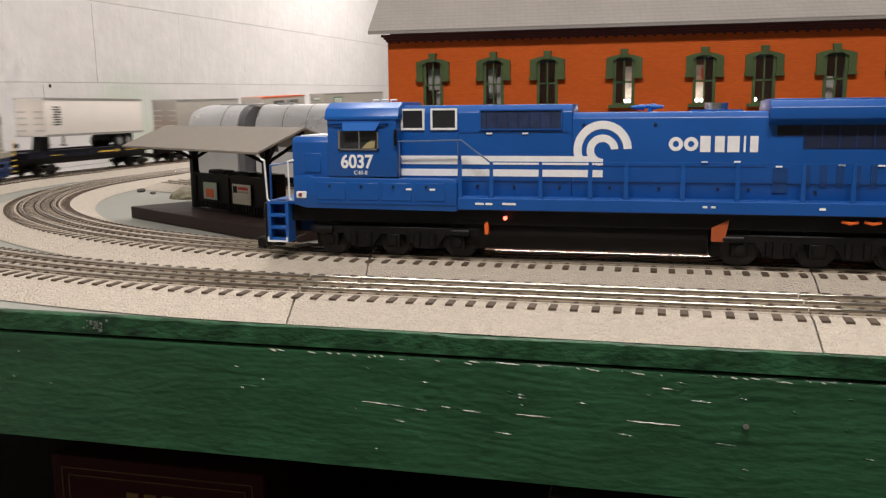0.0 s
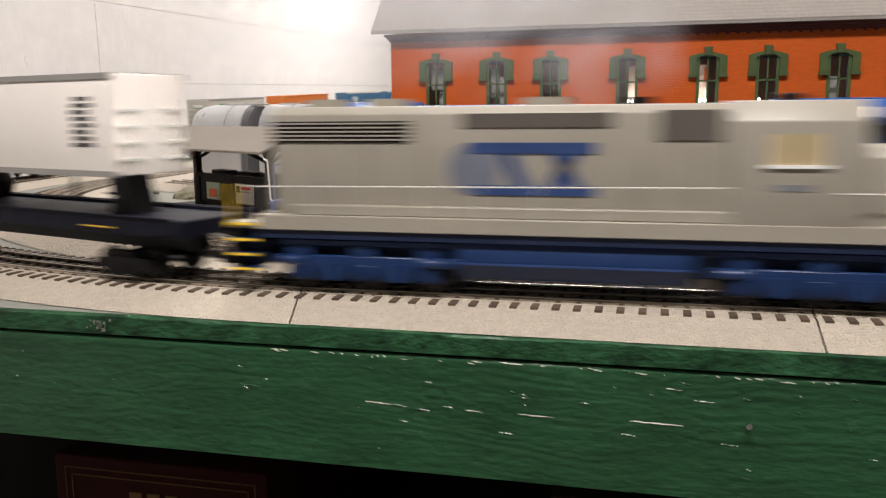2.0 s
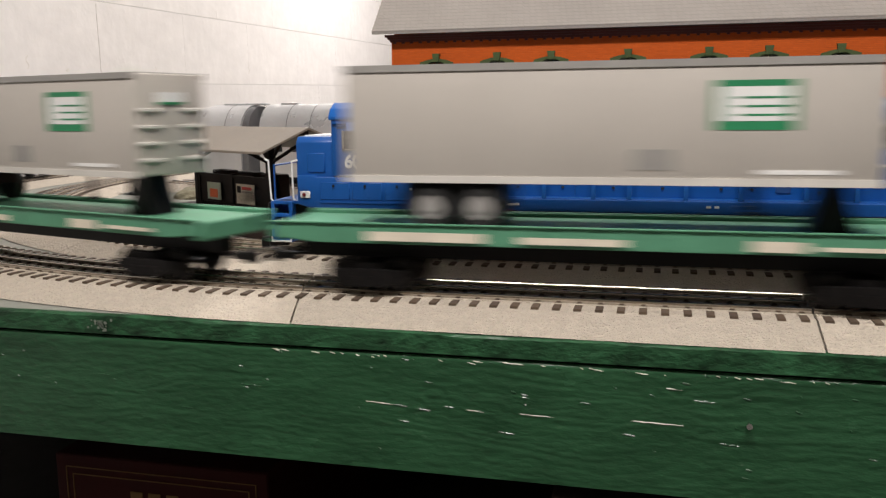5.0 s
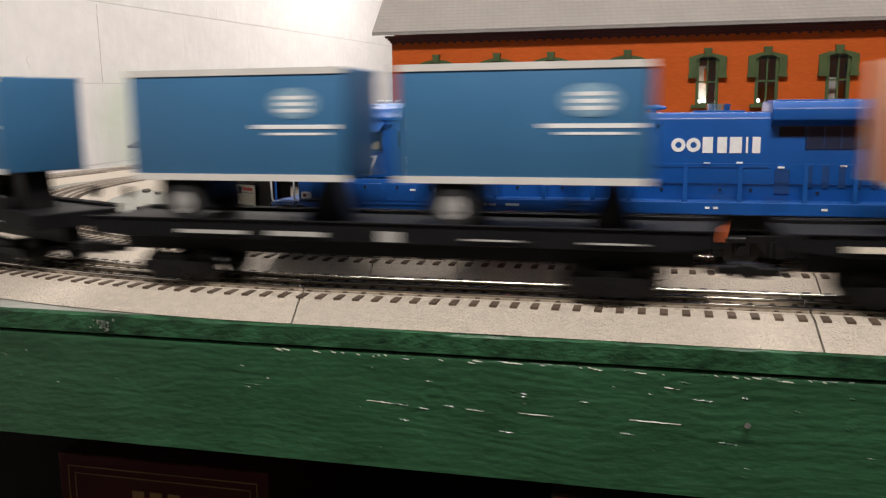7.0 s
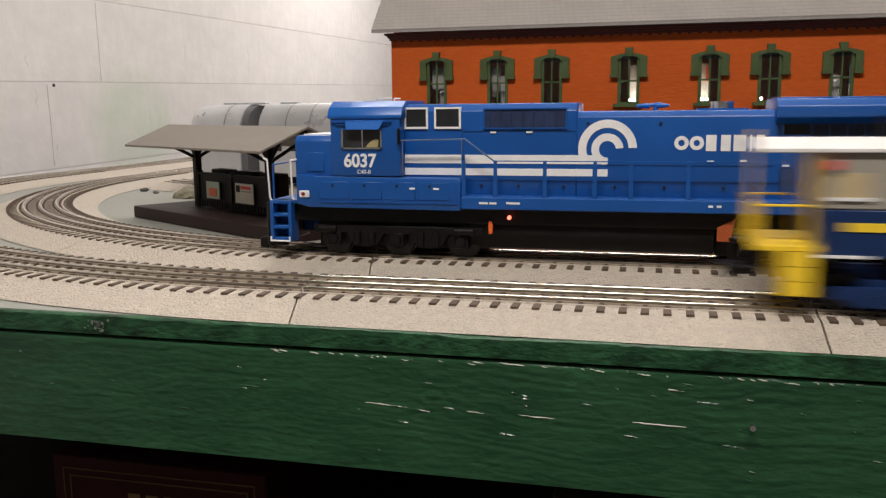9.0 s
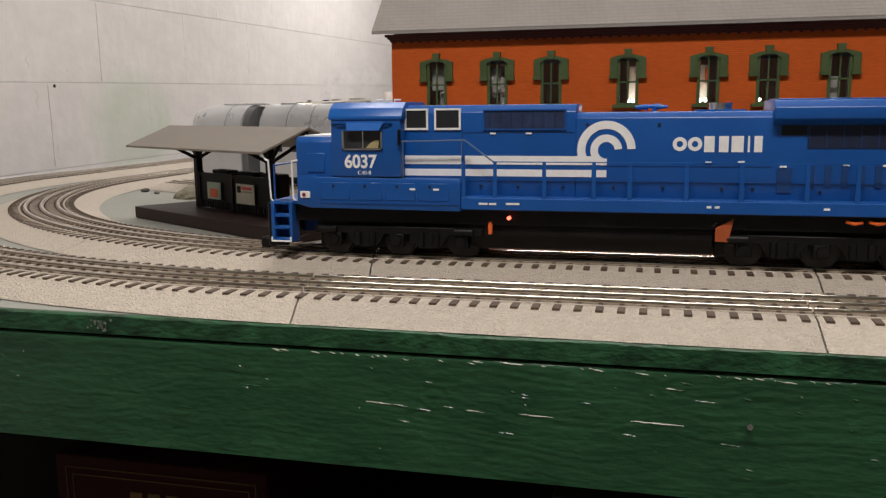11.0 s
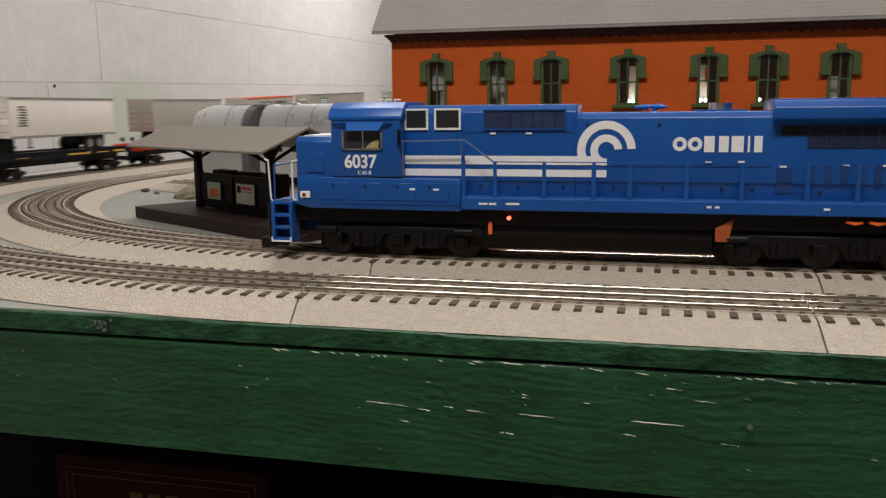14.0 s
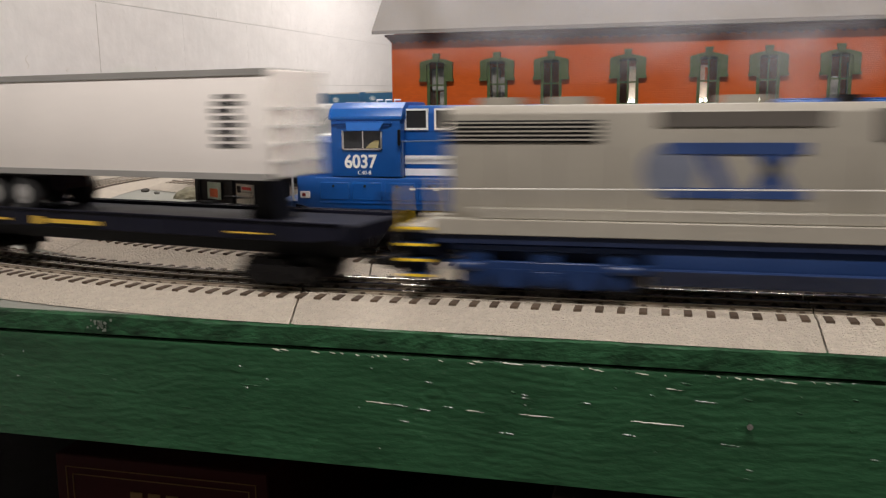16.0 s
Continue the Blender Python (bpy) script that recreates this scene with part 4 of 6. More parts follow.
# ---------------------------------------------------------------- brick building behind the track
def brick_material(name, c1, c2, cm, w, h, mortar, bump, rough=0.75):
    m = bpy.data.materials.new(name)
    m.use_nodes = True
    n, l = m.node_tree.nodes, m.node_tree.links
    b = n["Principled BSDF"]
    tc = n.new("ShaderNodeTexCoord")
    sep = n.new("ShaderNodeSeparateXYZ")
    l.new(tc.outputs["Object"], sep.inputs[0])
    add = n.new("ShaderNodeMath")
    l.new(sep.outputs[0], add.inputs[0])
    l.new(sep.outputs[1], add.inputs[1])
    com = n.new("ShaderNodeCombineXYZ")
    l.new(add.outputs[0], com.inputs[0])
    l.new(sep.outputs[2], com.inputs[1])
    br = n.new("ShaderNodeTexBrick")
    br.inputs["Color1"].default_value, br.inputs["Color2"].default_value, br.inputs["Mortar"].default_value = (*c1, 1), (*c2, 1), (*cm, 1)
    br.inputs["Scale"].default_value = 1.0
    br.inputs["Brick Width"].default_value, br.inputs["Row Height"].default_value = w, h
    br.inputs["Mortar Size"].default_value = mortar
    l.new(com.outputs[0], br.inputs["Vector"])
    ns = n.new("ShaderNodeTexNoise")
    ns.inputs["Scale"].default_value = 18
    l.new(tc.outputs["Object"], ns.inputs["Vector"])
    rg = n.new("ShaderNodeMapRange")
    rg.inputs["To Min"].default_value, rg.inputs["To Max"].default_value = 0.86, 1.14
    l.new(ns.outputs["Fac"], rg.inputs["Value"])
    sc = n.new("ShaderNodeVectorMath")
    sc.operation = "SCALE"
    l.new(br.outputs["Color"], sc.inputs[0])
    l.new(rg.outputs[0], sc.inputs["Scale"])
    l.new(sc.outputs[0], b.inputs["Base Color"])
    bp = n.new("ShaderNodeBump")
    bp.inputs["Distance"].default_value = bump
    bp.invert = True
    l.new(br.outputs["Fac"], bp.inputs["Height"])
    l.new(bp.outputs[0], b.inputs["Normal"])
    b.inputs["Roughness"].default_value = rough
    b.inputs["Specular IOR Level"].default_value = 0.2
    MATS[name] = m
    return m


BRICK = brick_material("orange_red_brick", (0.60, 0.110, 0.014), (0.54, 0.097, 0.012), (0.50, 0.10, 0.02), 0.0042, 0.0014, 0.00012, 0.0002)
SHINGLE = brick_material("grey_roof_shingle", (0.315, 0.290, 0.262), (0.300, 0.276, 0.250), (0.25, 0.23, 0.21), 0.0050, 0.0030, 0.00018, 0.0003)
CORNICE = mat("dark_red_brown_cornice", (0.105, 0.022, 0.012), 0.6, var=0.2, scale=60)
OLIVE = mat("olive_green_trim", (0.056, 0.086, 0.024), 0.5, var=0.2, scale=90)
PANE = glass("clear_window_glass", (0.75, 0.78, 0.78), 0.02)
# near-black, so the room behind the windows looks unlit
INSIDE = mat("near_black_inside", (0.035, 0.028, 0.024), 0.8)
BY = 0.29


def freight_house():
    H = thing("brick_building", "orange-red brick model building with green arched windows", "building", at=(0.0022, BY, 0))
    H.scale = (1.03, 1.03, 1.0325)
    x0, x1, depth, top = -0.0515, 0.62, 0.20, 0.1640
    cs = [-0.0119, 0.0399, 0.0846, 0.1459, 0.2077, 0.2519, 0.3030, 0.352, 0.404, 0.456, 0.508, 0.56]
    hw, wz0, wz1 = 0.0078, 0.1060, 0.1445
    for yy, nm in ((0.0, "front"), (depth - 0.004, "back")):
        bm = bmesh.new()
        box(bm, x0, x1, yy, yy + 0.004, 0.0, wz0)
        box(bm, x0, x1, yy, yy + 0.004, wz1, top)
        a = x0
        for c in cs + [None]:
            b = x1 if c is None else c - hw
            box(bm, a, b, yy, yy + 0.004, wz0, wz1)
            if c is not None:
                a = c + hw
        part("wall", bm, BRICK, H, "orange-red brick wall")
    for x in (x0, x1 - 0.004):
        bm = bmesh.new()
        prism(bm, ((0.004, 0), (depth - 0.004, 0), (depth - 0.004, top), (depth / 2, top + 0.095), (0.004, top)), x, x + 0.004, "x")
        part("gable_wall", bm, BRICK, H, "orange-red brick gable")
    # floor and ceiling added inside, their darkness put into the colour
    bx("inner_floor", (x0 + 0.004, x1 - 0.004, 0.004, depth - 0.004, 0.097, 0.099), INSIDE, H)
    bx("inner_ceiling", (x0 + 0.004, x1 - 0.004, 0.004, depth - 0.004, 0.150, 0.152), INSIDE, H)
    # cornice in three steps with small brackets
    for z0, z1, o in ((0.1602, 0.1622, 0.0012), (0.1622, 0.1641, 0.0028), (0.1641, 0.1660, 0.0046)):
        bx("cornice", (x0 - o, x1 + o, -o, 0.002, z0, z1), CORNICE, H, "dark red-brown stepped cornice")
        bx("cornice", (x0 - o, x0 + 0.002, 0.002, depth, z0, z1), CORNICE, H, "dark red-brown stepped cornice")
    bm = bmesh.new()
    box(bm, -0.0012, 0.0012, -0.0018, 0.0, 0.1588, 0.1606)
    me = finish(bm, "bracket", CORNICE)
    n = int((x1 - x0) / 0.0075)
    for i in range(n):
        ob = new("bracket", me)
        ob.parent = H
        ob.location = (x0 + 0.003 + i * 0.0075, 0, 0)
    # roof
    ov, ez, ry, rz = 0.012, 0.1660, depth / 2, 0.272
    for s in (0, 1):
        bm = bmesh.new()
        ye = -ov if s == 0 else depth + ov
        t = 0.003
        prism(bm, ((ye, ez), (ry, rz), (ry, rz + t), (ye, ez + t)), x0 - 0.0135, x1 + 0.0135, "x")
        part("roof", bm, SHINGLE, H, "grey shingled roof slope")
    # windows
    def window(c, y, front):
        s = -1 if front else 1
        w = bmesh.new()
        def slab(bm, prof, d0, d1):
            prism(bm, [(c + u, v + 0.0025) for u, v in prof], min(y + s * d0, y + s * d1), max(y + s * d0, y + s * d1), "y")
        arch_o = [(0.0142 * k / 6, 0.1432 - 0.0030 * (abs(k) / 6) ** 1.7) for k in range(6, -7, -1)]
        prof = [(-0.0140, 0.1265), (-0.0086, 0.1265), (-0.0086, 0.1382)] + [(0.0078 * k / 4, 0.1412 - 0.0028 * (abs(k) / 4) ** 2) for k in range(-4, 5)] + [(0.0086, 0.1382), (0.0086, 0.1265), (0.0140, 0.1265)] + arch_o
        slab(w, prof, 0.0, 0.0030)
        hood = part("window_hood", w, OLIVE, H, "olive green arched window hood")
        for sg in (-1, 1):
            bm = bmesh.new()
            slab(bm, ((sg * 0.0113 - 0.0034, 0.1242), (sg * 0.0113 + 0.0034, 0.1242), (sg * 0.0113 + 0.0034, 0.1266), (sg * 0.0113 - 0.0034, 0.1266)), 0.0, 0.0038)
            part("corbel", bm, OLIVE, hood)
        bm = bmesh.new()
        slab(bm, ((-0.0022, 0.1405), (0.0022, 0.1405), (0.0032, 0.1472), (-0.0032, 0.1472)), 0.0, 0.0042)
        part("keystone", bm, OLIVE, hood)
        bm = bmesh.new()
        slab(bm, ((-0.0118, 0.1010), (0.0118, 0.1010), (0.0118, 0.1036), (-0.0118, 0.1036)), 0.0, 0.0046)
        part("sill", bm, OLIVE, hood)
        bm = bmesh.new()
        for u0, u1, v0, v1 in ((-0.0086, -0.0062, 0.1030, 0.1420), (0.0062, 0.0086, 0.1030, 0.1420), (-0.0006, 0.0006, 0.1034, 0.1415), (-0.0064, 0.0064, 0.1206, 0.1219), (-0.0064, 0.0064, 0.1034, 0.1048), (-0.0080, 0.0080, 0.1398, 0.1424)):
            slab(bm, ((u0, v0), (u1, v0), (u1, v1), (u0, v1)), -0.0016, 0.0010)
        part("sash", bm, OLIVE, hood, "olive green sash bars")
        for u0, u1 in ((-0.0063, -0.0005), (0.0005, 0.0063)):
            for v0, v1 in ((0.1046, 0.1207), (0.1218, 0.1400)):
                bm = bmesh.new()
                slab(bm, ((u0, v0), (u1, v0), (u1, v1), (u0, v1)), -0.0012, -0.0006)
                part("pane", bm, PANE, hood, "thin clear pane").visible_shadow = False
    for c in cs:
        window(c, 0.0, True)
    # small bulbs at the bright spots, made strong enough to light the added boards
    bulb = mat("lit_bulb", (1.0, 0.93, 0.80), 0.4, emit=90.0)
    for x, z in ((0.1462, 0.1090), (0.1500, 0.1088), (0.2030, 0.1088), (0.2072, 0.1088), (0.2475, 0.1090)):
        bm = bmesh.new()
        bmesh.ops.create_uvsphere(bm, u_segments=12, v_segments=8, radius=0.0013, matrix=Matrix.Translation((x, 0.012, z)))
        part("inside_lamp", bm, bulb, H, "small lit lamp inside", True)
    # pale and orange boards added behind panes to imitate the bright view through
    pale = mat("pale_pane_filler", (0.75, 0.72, 0.64), 0.6)
    for xa, xb, y in ((0.1462, 0.1530, 0.022), (0.2005, 0.2085, 0.022), (0.2445, 0.2470, 0.022)):
        bx("inside_board", (xa, xb, y, y + 0.002, 0.099, 0.137), pale, H, "pale board added to brighten the window")
    bx("inside_board", (0.2060, 0.2085, 0.0205, 0.0215, 0.1230, 0.1350), ORANGE_WIRE, H, "orange board added behind the window")
    # added grey blocks that stand in for the pale shapes in the panes
    dull = mat("dull_grey_filler", (0.34, 0.32, 0.30), 0.7, var=0.2, scale=60)
    for xa, xb, za, zb in ((-0.0190, -0.0045, 0.119, 0.138), (-0.0120, -0.0040, 0.099, 0.1185), (0.0330, 0.0400, 0.112, 0.138), (0.0405, 0.0460, 0.099, 0.130), (0.2960, 0.3045, 0.099, 0.126)):
        bx("inside_crate", (xa, xb, 0.0085, 0.018, za, zb), dull, H, "dull grey block added behind the window", 0.0012)
    for c in cs:
        window(c, depth, False)
    return H


freight_house()

# ---------------------------------------------------------------- platform with its canopy
CANOPY = mat("grey_brown_canopy_roof", (0.20, 0.175, 0.145), 0.6, var=0.12, scale=40, bump=0.0002, bump_scale=500)
PLATFORM = mat("dark_brown_platform", (0.022, 0.012, 0.010), 0.6, var=0.2, scale=60, spec=0.25)
POST = mat("black_brown_timber", (0.008, 0.007, 0.007), 0.6, var=0.2, scale=90, spec=0.2)


def station_platform():
    S = thing("station_platform", "dark brown model station platform with a gabled canopy", "station", at=(-0.3394, 0.3251, 0), rz=-31.5)
    S.scale = (1.03, 1.03, 1.03)
    Lp, W = 0.26, 0.086
    bx("platform", (0.0, Lp, 0.0, W, 0.0005, 0.0118), PLATFORM, S, "dark brown platform base", 0.0006)
    for sgn in (0, 1):
        bm = bmesh.new()
        y0 = -0.004 if sgn == 0 else W + 0.004
        yr = W / 2
        prism(bm, ((y0, 0.0700), (yr, 0.0885), (yr, 0.0905), (y0, 0.0720)), -0.002, 0.237, "x", 0.0003)
        part("canopy_roof", bm, CANOPY, S, "grey-brown sloping canopy roof")
    for x in (0.052, 0.178):
        bm = bmesh.new()
        box(bm, x - 0.0032, x + 0.0032, W / 2 - 0.0032, W / 2 + 0.0032, 0.0118, 0.0870, 0.0004)
        part("post", bm, POST, S, "black timber canopy post")
        for dx, dy in ((-0.026, 0), (0.026, 0), (0, -0.030), (0, 0.030)):
            bm = bmesh.new()
            zt = 0.0860 if dy == 0 else 0.0735
            rod(bm, ((x, W / 2, 0.0585), (x + dx, W / 2 + dy, zt)), 0.0017, 6)
            part("brace", bm, POST, S)
    bx("ridge_beam", (0.002, 0.233, W / 2 - 0.002, W / 2 + 0.002, 0.0838, 0.0872), POST, S)
    # timber screen with two posters
    bx("screen", (0.055, 0.176, W / 2 - 0.0012, W / 2 + 0.0012, 0.0150, 0.0440), POST, S, "black timber screen between the posts")
    for x in (0.056, 0.116, 0.174):
        bx("screen_post", (x - 0.0018, x + 0.0018, W / 2 - 0.0026, W / 2 + 0.0026, 0.0118, 0.0470), POST, S)
    for i in range(24):
        x = 0.060 + i * 0.0047
        bx("picket", (x, x + 0.0026, W / 2 - 0.0030, W / 2 - 0.0014, 0.0130, 0.0190), POST, S)
    bx("screen_rail", (0.054, 0.177, W / 2 - 0.0024, W / 2 + 0.0024, 0.0430, 0.0455), POST, S)
    cream = mat("cream_poster", (0.62, 0.60, 0.50), 0.6)
    pale = mat("pale_green_poster", (0.42, 0.52, 0.42), 0.6)
    p = bx("poster", (0.074, 0.098, W / 2 - 0.0038, W / 2 - 0.0030, 0.0215, 0.0375), pale, S, "pale green poster with an orange picture")
    bx("picture", (0.079, 0.093, W / 2 - 0.0042, W / 2 - 0.0038, 0.0235, 0.0315), ORANGE_WIRE, p, "orange printed picture")
    q = bx("poster", (0.126, 0.156, W / 2 - 0.0038, W / 2 - 0.0030, 0.0205, 0.0385), cream, S, "cream poster with red lettering bars")
    bx("lettering_bar", (0.136, 0.152, W / 2 - 0.0042, W / 2 - 0.0038, 0.0335, 0.0362), RED, q)
    bx("lettering_bar", (0.136, 0.153, W / 2 - 0.0042, W / 2 - 0.0038, 0.0308, 0.0322), mat("grey_print", (0.35, 0.33, 0.3), 0.6), q)
    bx("lettering_bar", (0.128, 0.134, W / 2 - 0.0042, W / 2 - 0.0038, 0.0305, 0.0365), POST, q)
    # benches and luggage on the far side of the screen
    for x in (0.060, 0.105, 0.145):
        bx("bench", (x, x + 0.030, W / 2 + 0.010, W / 2 + 0.022, 0.0118, 0.0480), POST, S, "dark bench back", 0.001)
    return S


station_platform()

# ---------------------------------------------------------------- silver passenger cars on the inner siding
SILVER = mat("brushed_silver_plastic", (0.58, 0.59, 0.60), 0.30, 0.5, var=0.08, scale=30)
SILVER_DARK = mat("dull_grey_diaphragm", (0.13, 0.13, 0.135), 0.6)


def passenger_car(sa, sb, tail):
    """A streamlined coach between two places on the siding, its far end first."""
    (xa, ya, _), (xb, yb, _) = THIRD.point(sa), THIRD.point(sb)
    x0, x1, y, rz = xa, xa + math.hypot(xb - xa, yb - ya), ya, math.degrees(math.atan2(yb - ya, xb - xa))
    P = thing("passenger_car", "silver streamlined model passenger coach with a rounded roof", "passenger car", "standing coaches", (x0, y, ZR), rz)
    n, Ln = 14, x1 - x0
    top, hw = 0.1035, 0.0330

    def outline(f, drop):
        pts = [(-hw * f, 0.012), (-hw * f, 0.058)]
        for k in range(n + 1):
            a = math.pi * (1 - k / n)
            pts.append((hw * f * math.cos(a), 0.060 + (top - drop - 0.060) * math.sin(a) ** 0.8))
        return pts + [(hw * f, 0.058), (hw * f, 0.012)]
    bm = bmesh.new()
    stations = [(0.004, 1, 0), (Ln - 0.003, 1, 0)]
    if tail:
        stations = [(-0.030, 0.42, 0.012), (-0.022, 0.70, 0.006), (-0.010, 0.90, 0.0022), (0.004, 1, 0), (Ln - 0.003, 1, 0)]
    rows = [[bm.verts.new((x, u, v)) for u, v in outline(f, d)] for x, f, d in stations]
    for a, b in zip(rows, rows[1:]):
        k = len(a)
        for i in range(k):
            bm.faces.new((a[i], a[(i + 1) % k], b[(i + 1) % k], b[i]))
    bm.faces.new(rows[0]); bm.faces.new(rows[-1][::-1])
    bmesh.ops.recalc_face_normals(bm, faces=bm.faces[:])
    part("body", bm, SILVER, P, "fluted silver body", True)
    for i in range(int(Ln / 0.034)):
        x = 0.016 + i * 0.034
        for s in (-1, 1):
            bx("window", (x, x + 0.022, min(s * hw, s * (hw + 0.0004)), max(s * hw, s * (hw + 0.0004)), 0.044, 0.0570), CAB_GLASS, P, "dark coach window", 0.0)
        bm = bmesh.new()
        for k in range(n):
            a0, a1 = math.pi * (1 - k / n), math.pi * (1 - (k + 1) / n)
            pts = []
            for a in (a0, a1):
                for d in (-0.0005, 0.0005):
                    pts.append(bm.verts.new((x + 0.028 + d, (hw + 0.0004) * math.cos(a), 0.060 + (top + 0.0004 - 0.060) * math.sin(a) ** 0.8)))
            bm.faces.new((pts[0], pts[1], pts[3], pts[2]))
        part("roof_seam", bm, SILVER_DARK, P)
    for i in range(3):
        bx("roof_vent", (0.02 + i * Ln / 3.2, 0.045 + i * Ln / 3.2, -0.004, 0.004, top - 0.0006, top + 0.0016), SILVER, P, "", 0.0005)
    bm = bmesh.new()
    rows = [[bm.verts.new((x, u * 0.93, v - 0.001)) for u, v in outline(1, 0.0012)] for x in (Ln - 0.003, Ln + 0.007)]
    k = len(rows[0])
    for i in range(k):
        bm.faces.new((rows[0][i], rows[0][(i + 1) % k], rows[1][(i + 1) % k], rows[1][i]))
    bm.faces.new(rows[1][::-1])
    part("diaphragm", bm, SILVER_DARK, P, "dark grey end diaphragm", True)
    for x in ((0.05, Ln - 0.05) if Ln > 0.15 else (Ln / 2,)):
        truck(P, x, (-0.016, 0.016), 0.0085, BLACK, 0.0205)
    return P


passenger_car(0.836, 0.762, True)
passenger_car(0.744, 0.44, False)

# ---------------------------------------------------------------- boxes stored under the table
BOXM = mat("maroon_card_box", (0.036, 0.0045, 0.004), 0.6, var=0.15, scale=20, spec=0.12)
GOLD = mat("gold_print", (0.20, 0.115, 0.04), 0.6, spec=0.2)


def shelf_and_boxes():
    sh = thing("storage_shelf", "dark wooden shelf under the table", "shelf")
    # near-black board, back panel and supports fill the space under the table
    bx("board", (TX0 + 0.02, TX1 - 0.02, -0.03, 0.55, -0.235, -0.222), mat("near_black_board", (0.02, 0.016, 0.012), 0.7), sh)
    bx("back_panel", (TX0 + 0.02, TX1 - 0.02, 0.55, 0.56, -0.9, -0.075), MATS["near_black_board"], sh)
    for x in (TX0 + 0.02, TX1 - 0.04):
        bx("support", (x, x + 0.02, -0.03, 0.55, FLOOR, -0.235), MATS["near_black_board"], sh)
    b = thing("train_box", "maroon card train box with gold line border on the shelf", "box", at=(-0.105, -0.022, -0.222))
    bx("carton", (-0.070, 0.0720, 0, 0.35, 0, 0.1235), BOXM, b, "maroon card carton", 0.001)
    for o, w in ((0.0075, 0.0005), (0.0120, 0.0005)):
        for d in ((-0.070 + o, 0.072 - o, 0.1235 - o - w, 0.1235 - o), (-0.070 + o, -0.070 + o + w, 0.01, 0.1235 - o), (0.072 - o - w, 0.072 - o, 0.01, 0.1235 - o)):
            bx("border_line", (d[0], d[1], -0.0006, 0.0002, d[2], d[3]), GOLD, b, "thin gold border line")
    for x in (-0.014, -0.002, 0.010):
        bx("emblem_block", (x - 0.0045, x + 0.0035, -0.0006, 0.0002, 0.0985, 0.1035), GOLD, b, "gold lettering block")
    b2 = thing("train_box", "orange-edged card train box on the shelf", "box", at=(0.20, -0.022, -0.222))
    bx("carton", (-0.070, 0.10, 0, 0.35, 0, 0.1275), mat("dark_brown_card", (0.03, 0.016, 0.010), 0.5), b2, "dark card carton", 0.001)
    bx("label", (-0.068, 0.098, -0.0006, 0.0002, 0.1150, 0.1262), mat("orange_print", (0.42, 0.12, 0.02), 0.5), b2, "orange label strip")


shelf_and_boxes()


def scenery():
    """Low tan and green plaster mounds on the table behind the platform."""
    soil = mat("tan_green_scenery", (0.20, 0.185, 0.125), 0.9, var=0.35, scale=60, bump=0.002, bump_scale=180)
    rng = random.Random(3)
    for x, y, r, h in ((-0.385, 0.520, 0.026, 0.013), (-0.340, 0.510, 0.024, 0.010)):
        bm = bmesh.new()
        bmesh.ops.create_icosphere(bm, subdivisions=4, radius=1.0)
        for v in bm.verts:
            k = 1 + 0.18 * noise.noise(v.co * 2.1 + Vector((x * 9, 0, 0))) + 0.06 * noise.noise(v.co * 6)
            v.co = Vector((v.co.x * r * k, v.co.y * r * 0.8 * k, max(v.co.z, -0.04) * h * k))
        ob = part("scenery_mound", bm, soil, None, "", True)
        ob.location = (x, y, 0)
        tagged(ob, "low tan and green plaster scenery mound on the table", "scenery", "scenery mounds")
    for x, y, r in ((-0.495, 0.585, 0.006), (-0.462, 0.560, 0.004)):
        bm = bmesh.new()
        bmesh.ops.create_icosphere(bm, subdivisions=2, radius=r)
        for v in bm.verts:
            v.co *= 1 + 0.3 * noise.noise(v.co * 300)
            v.co.z *= 0.5
        ob = part("stone", bm, mat("dark_stone", (0.09, 0.085, 0.075), 0.9), None, "", True)
        ob.location = (x, y, r * 0.35)
        tagged(ob, "small dark stone lying on the table top", "stone", "loose stones")


scenery()

# ---------------------------------------------------------------- the running train
TRAIN = []                      # (thing, distance of its middle behind the leading flat's front, truck reach, trucks)
GREY_TR = mat("grey_trailer_side", (0.48, 0.45, 0.405), 0.45, var=0.05, scale=20)
WHITE_TR = mat("white_trailer_side", (0.90, 0.845, 0.79), 0.45, var=0.04, scale=20)
RIM = mat("grey_rail_trim", (0.30, 0.29, 0.27), 0.5)
SILVER_HUB = mat("pale_wheel_hub", (0.30, 0.29, 0.275), 0.5)
TYRE = mat("black_tyre", (0.015, 0.015, 0.015), 0.8)
BLUE_TR = mat("mid_blue_trailer_side", (0.036, 0.138, 0.275), 0.45, var=0.06, scale=20)
PALE_TRIM = mat("pale_trim", (0.62, 0.60, 0.55), 0.5)
PRINT = mat("dark_print", (0.05, 0.05, 0.05), 0.6)
LOGO_GREEN = mat("logo_green", (0.02, 0.22, 0.09), 0.5)
FLATS = {
    "black": mat("black_blue_flat_paint", (0.008, 0.0085, 0.017), 0.55, var=0.3, scale=40, spec=0.15),
    "red": mat("red_orange_flat_paint", (0.60, 0.045, 0.014), 0.45, var=0.12, scale=40, spec=0.25),
    "brown": mat("oxide_brown_flat_paint", (0.15, 0.026, 0.013), 0.5, var=0.2, scale=40, spec=0.2),
    "green": mat("sea_green_flat_paint", (0.095, 0.27, 0.165), 0.5, var=0.15, scale=40, spec=0.25),
    "dark": mat("black_flat_paint", (0.007, 0.007, 0.008), 0.55, var=0.3, scale=40, spec=0.15),
}
REACH = 0.1225


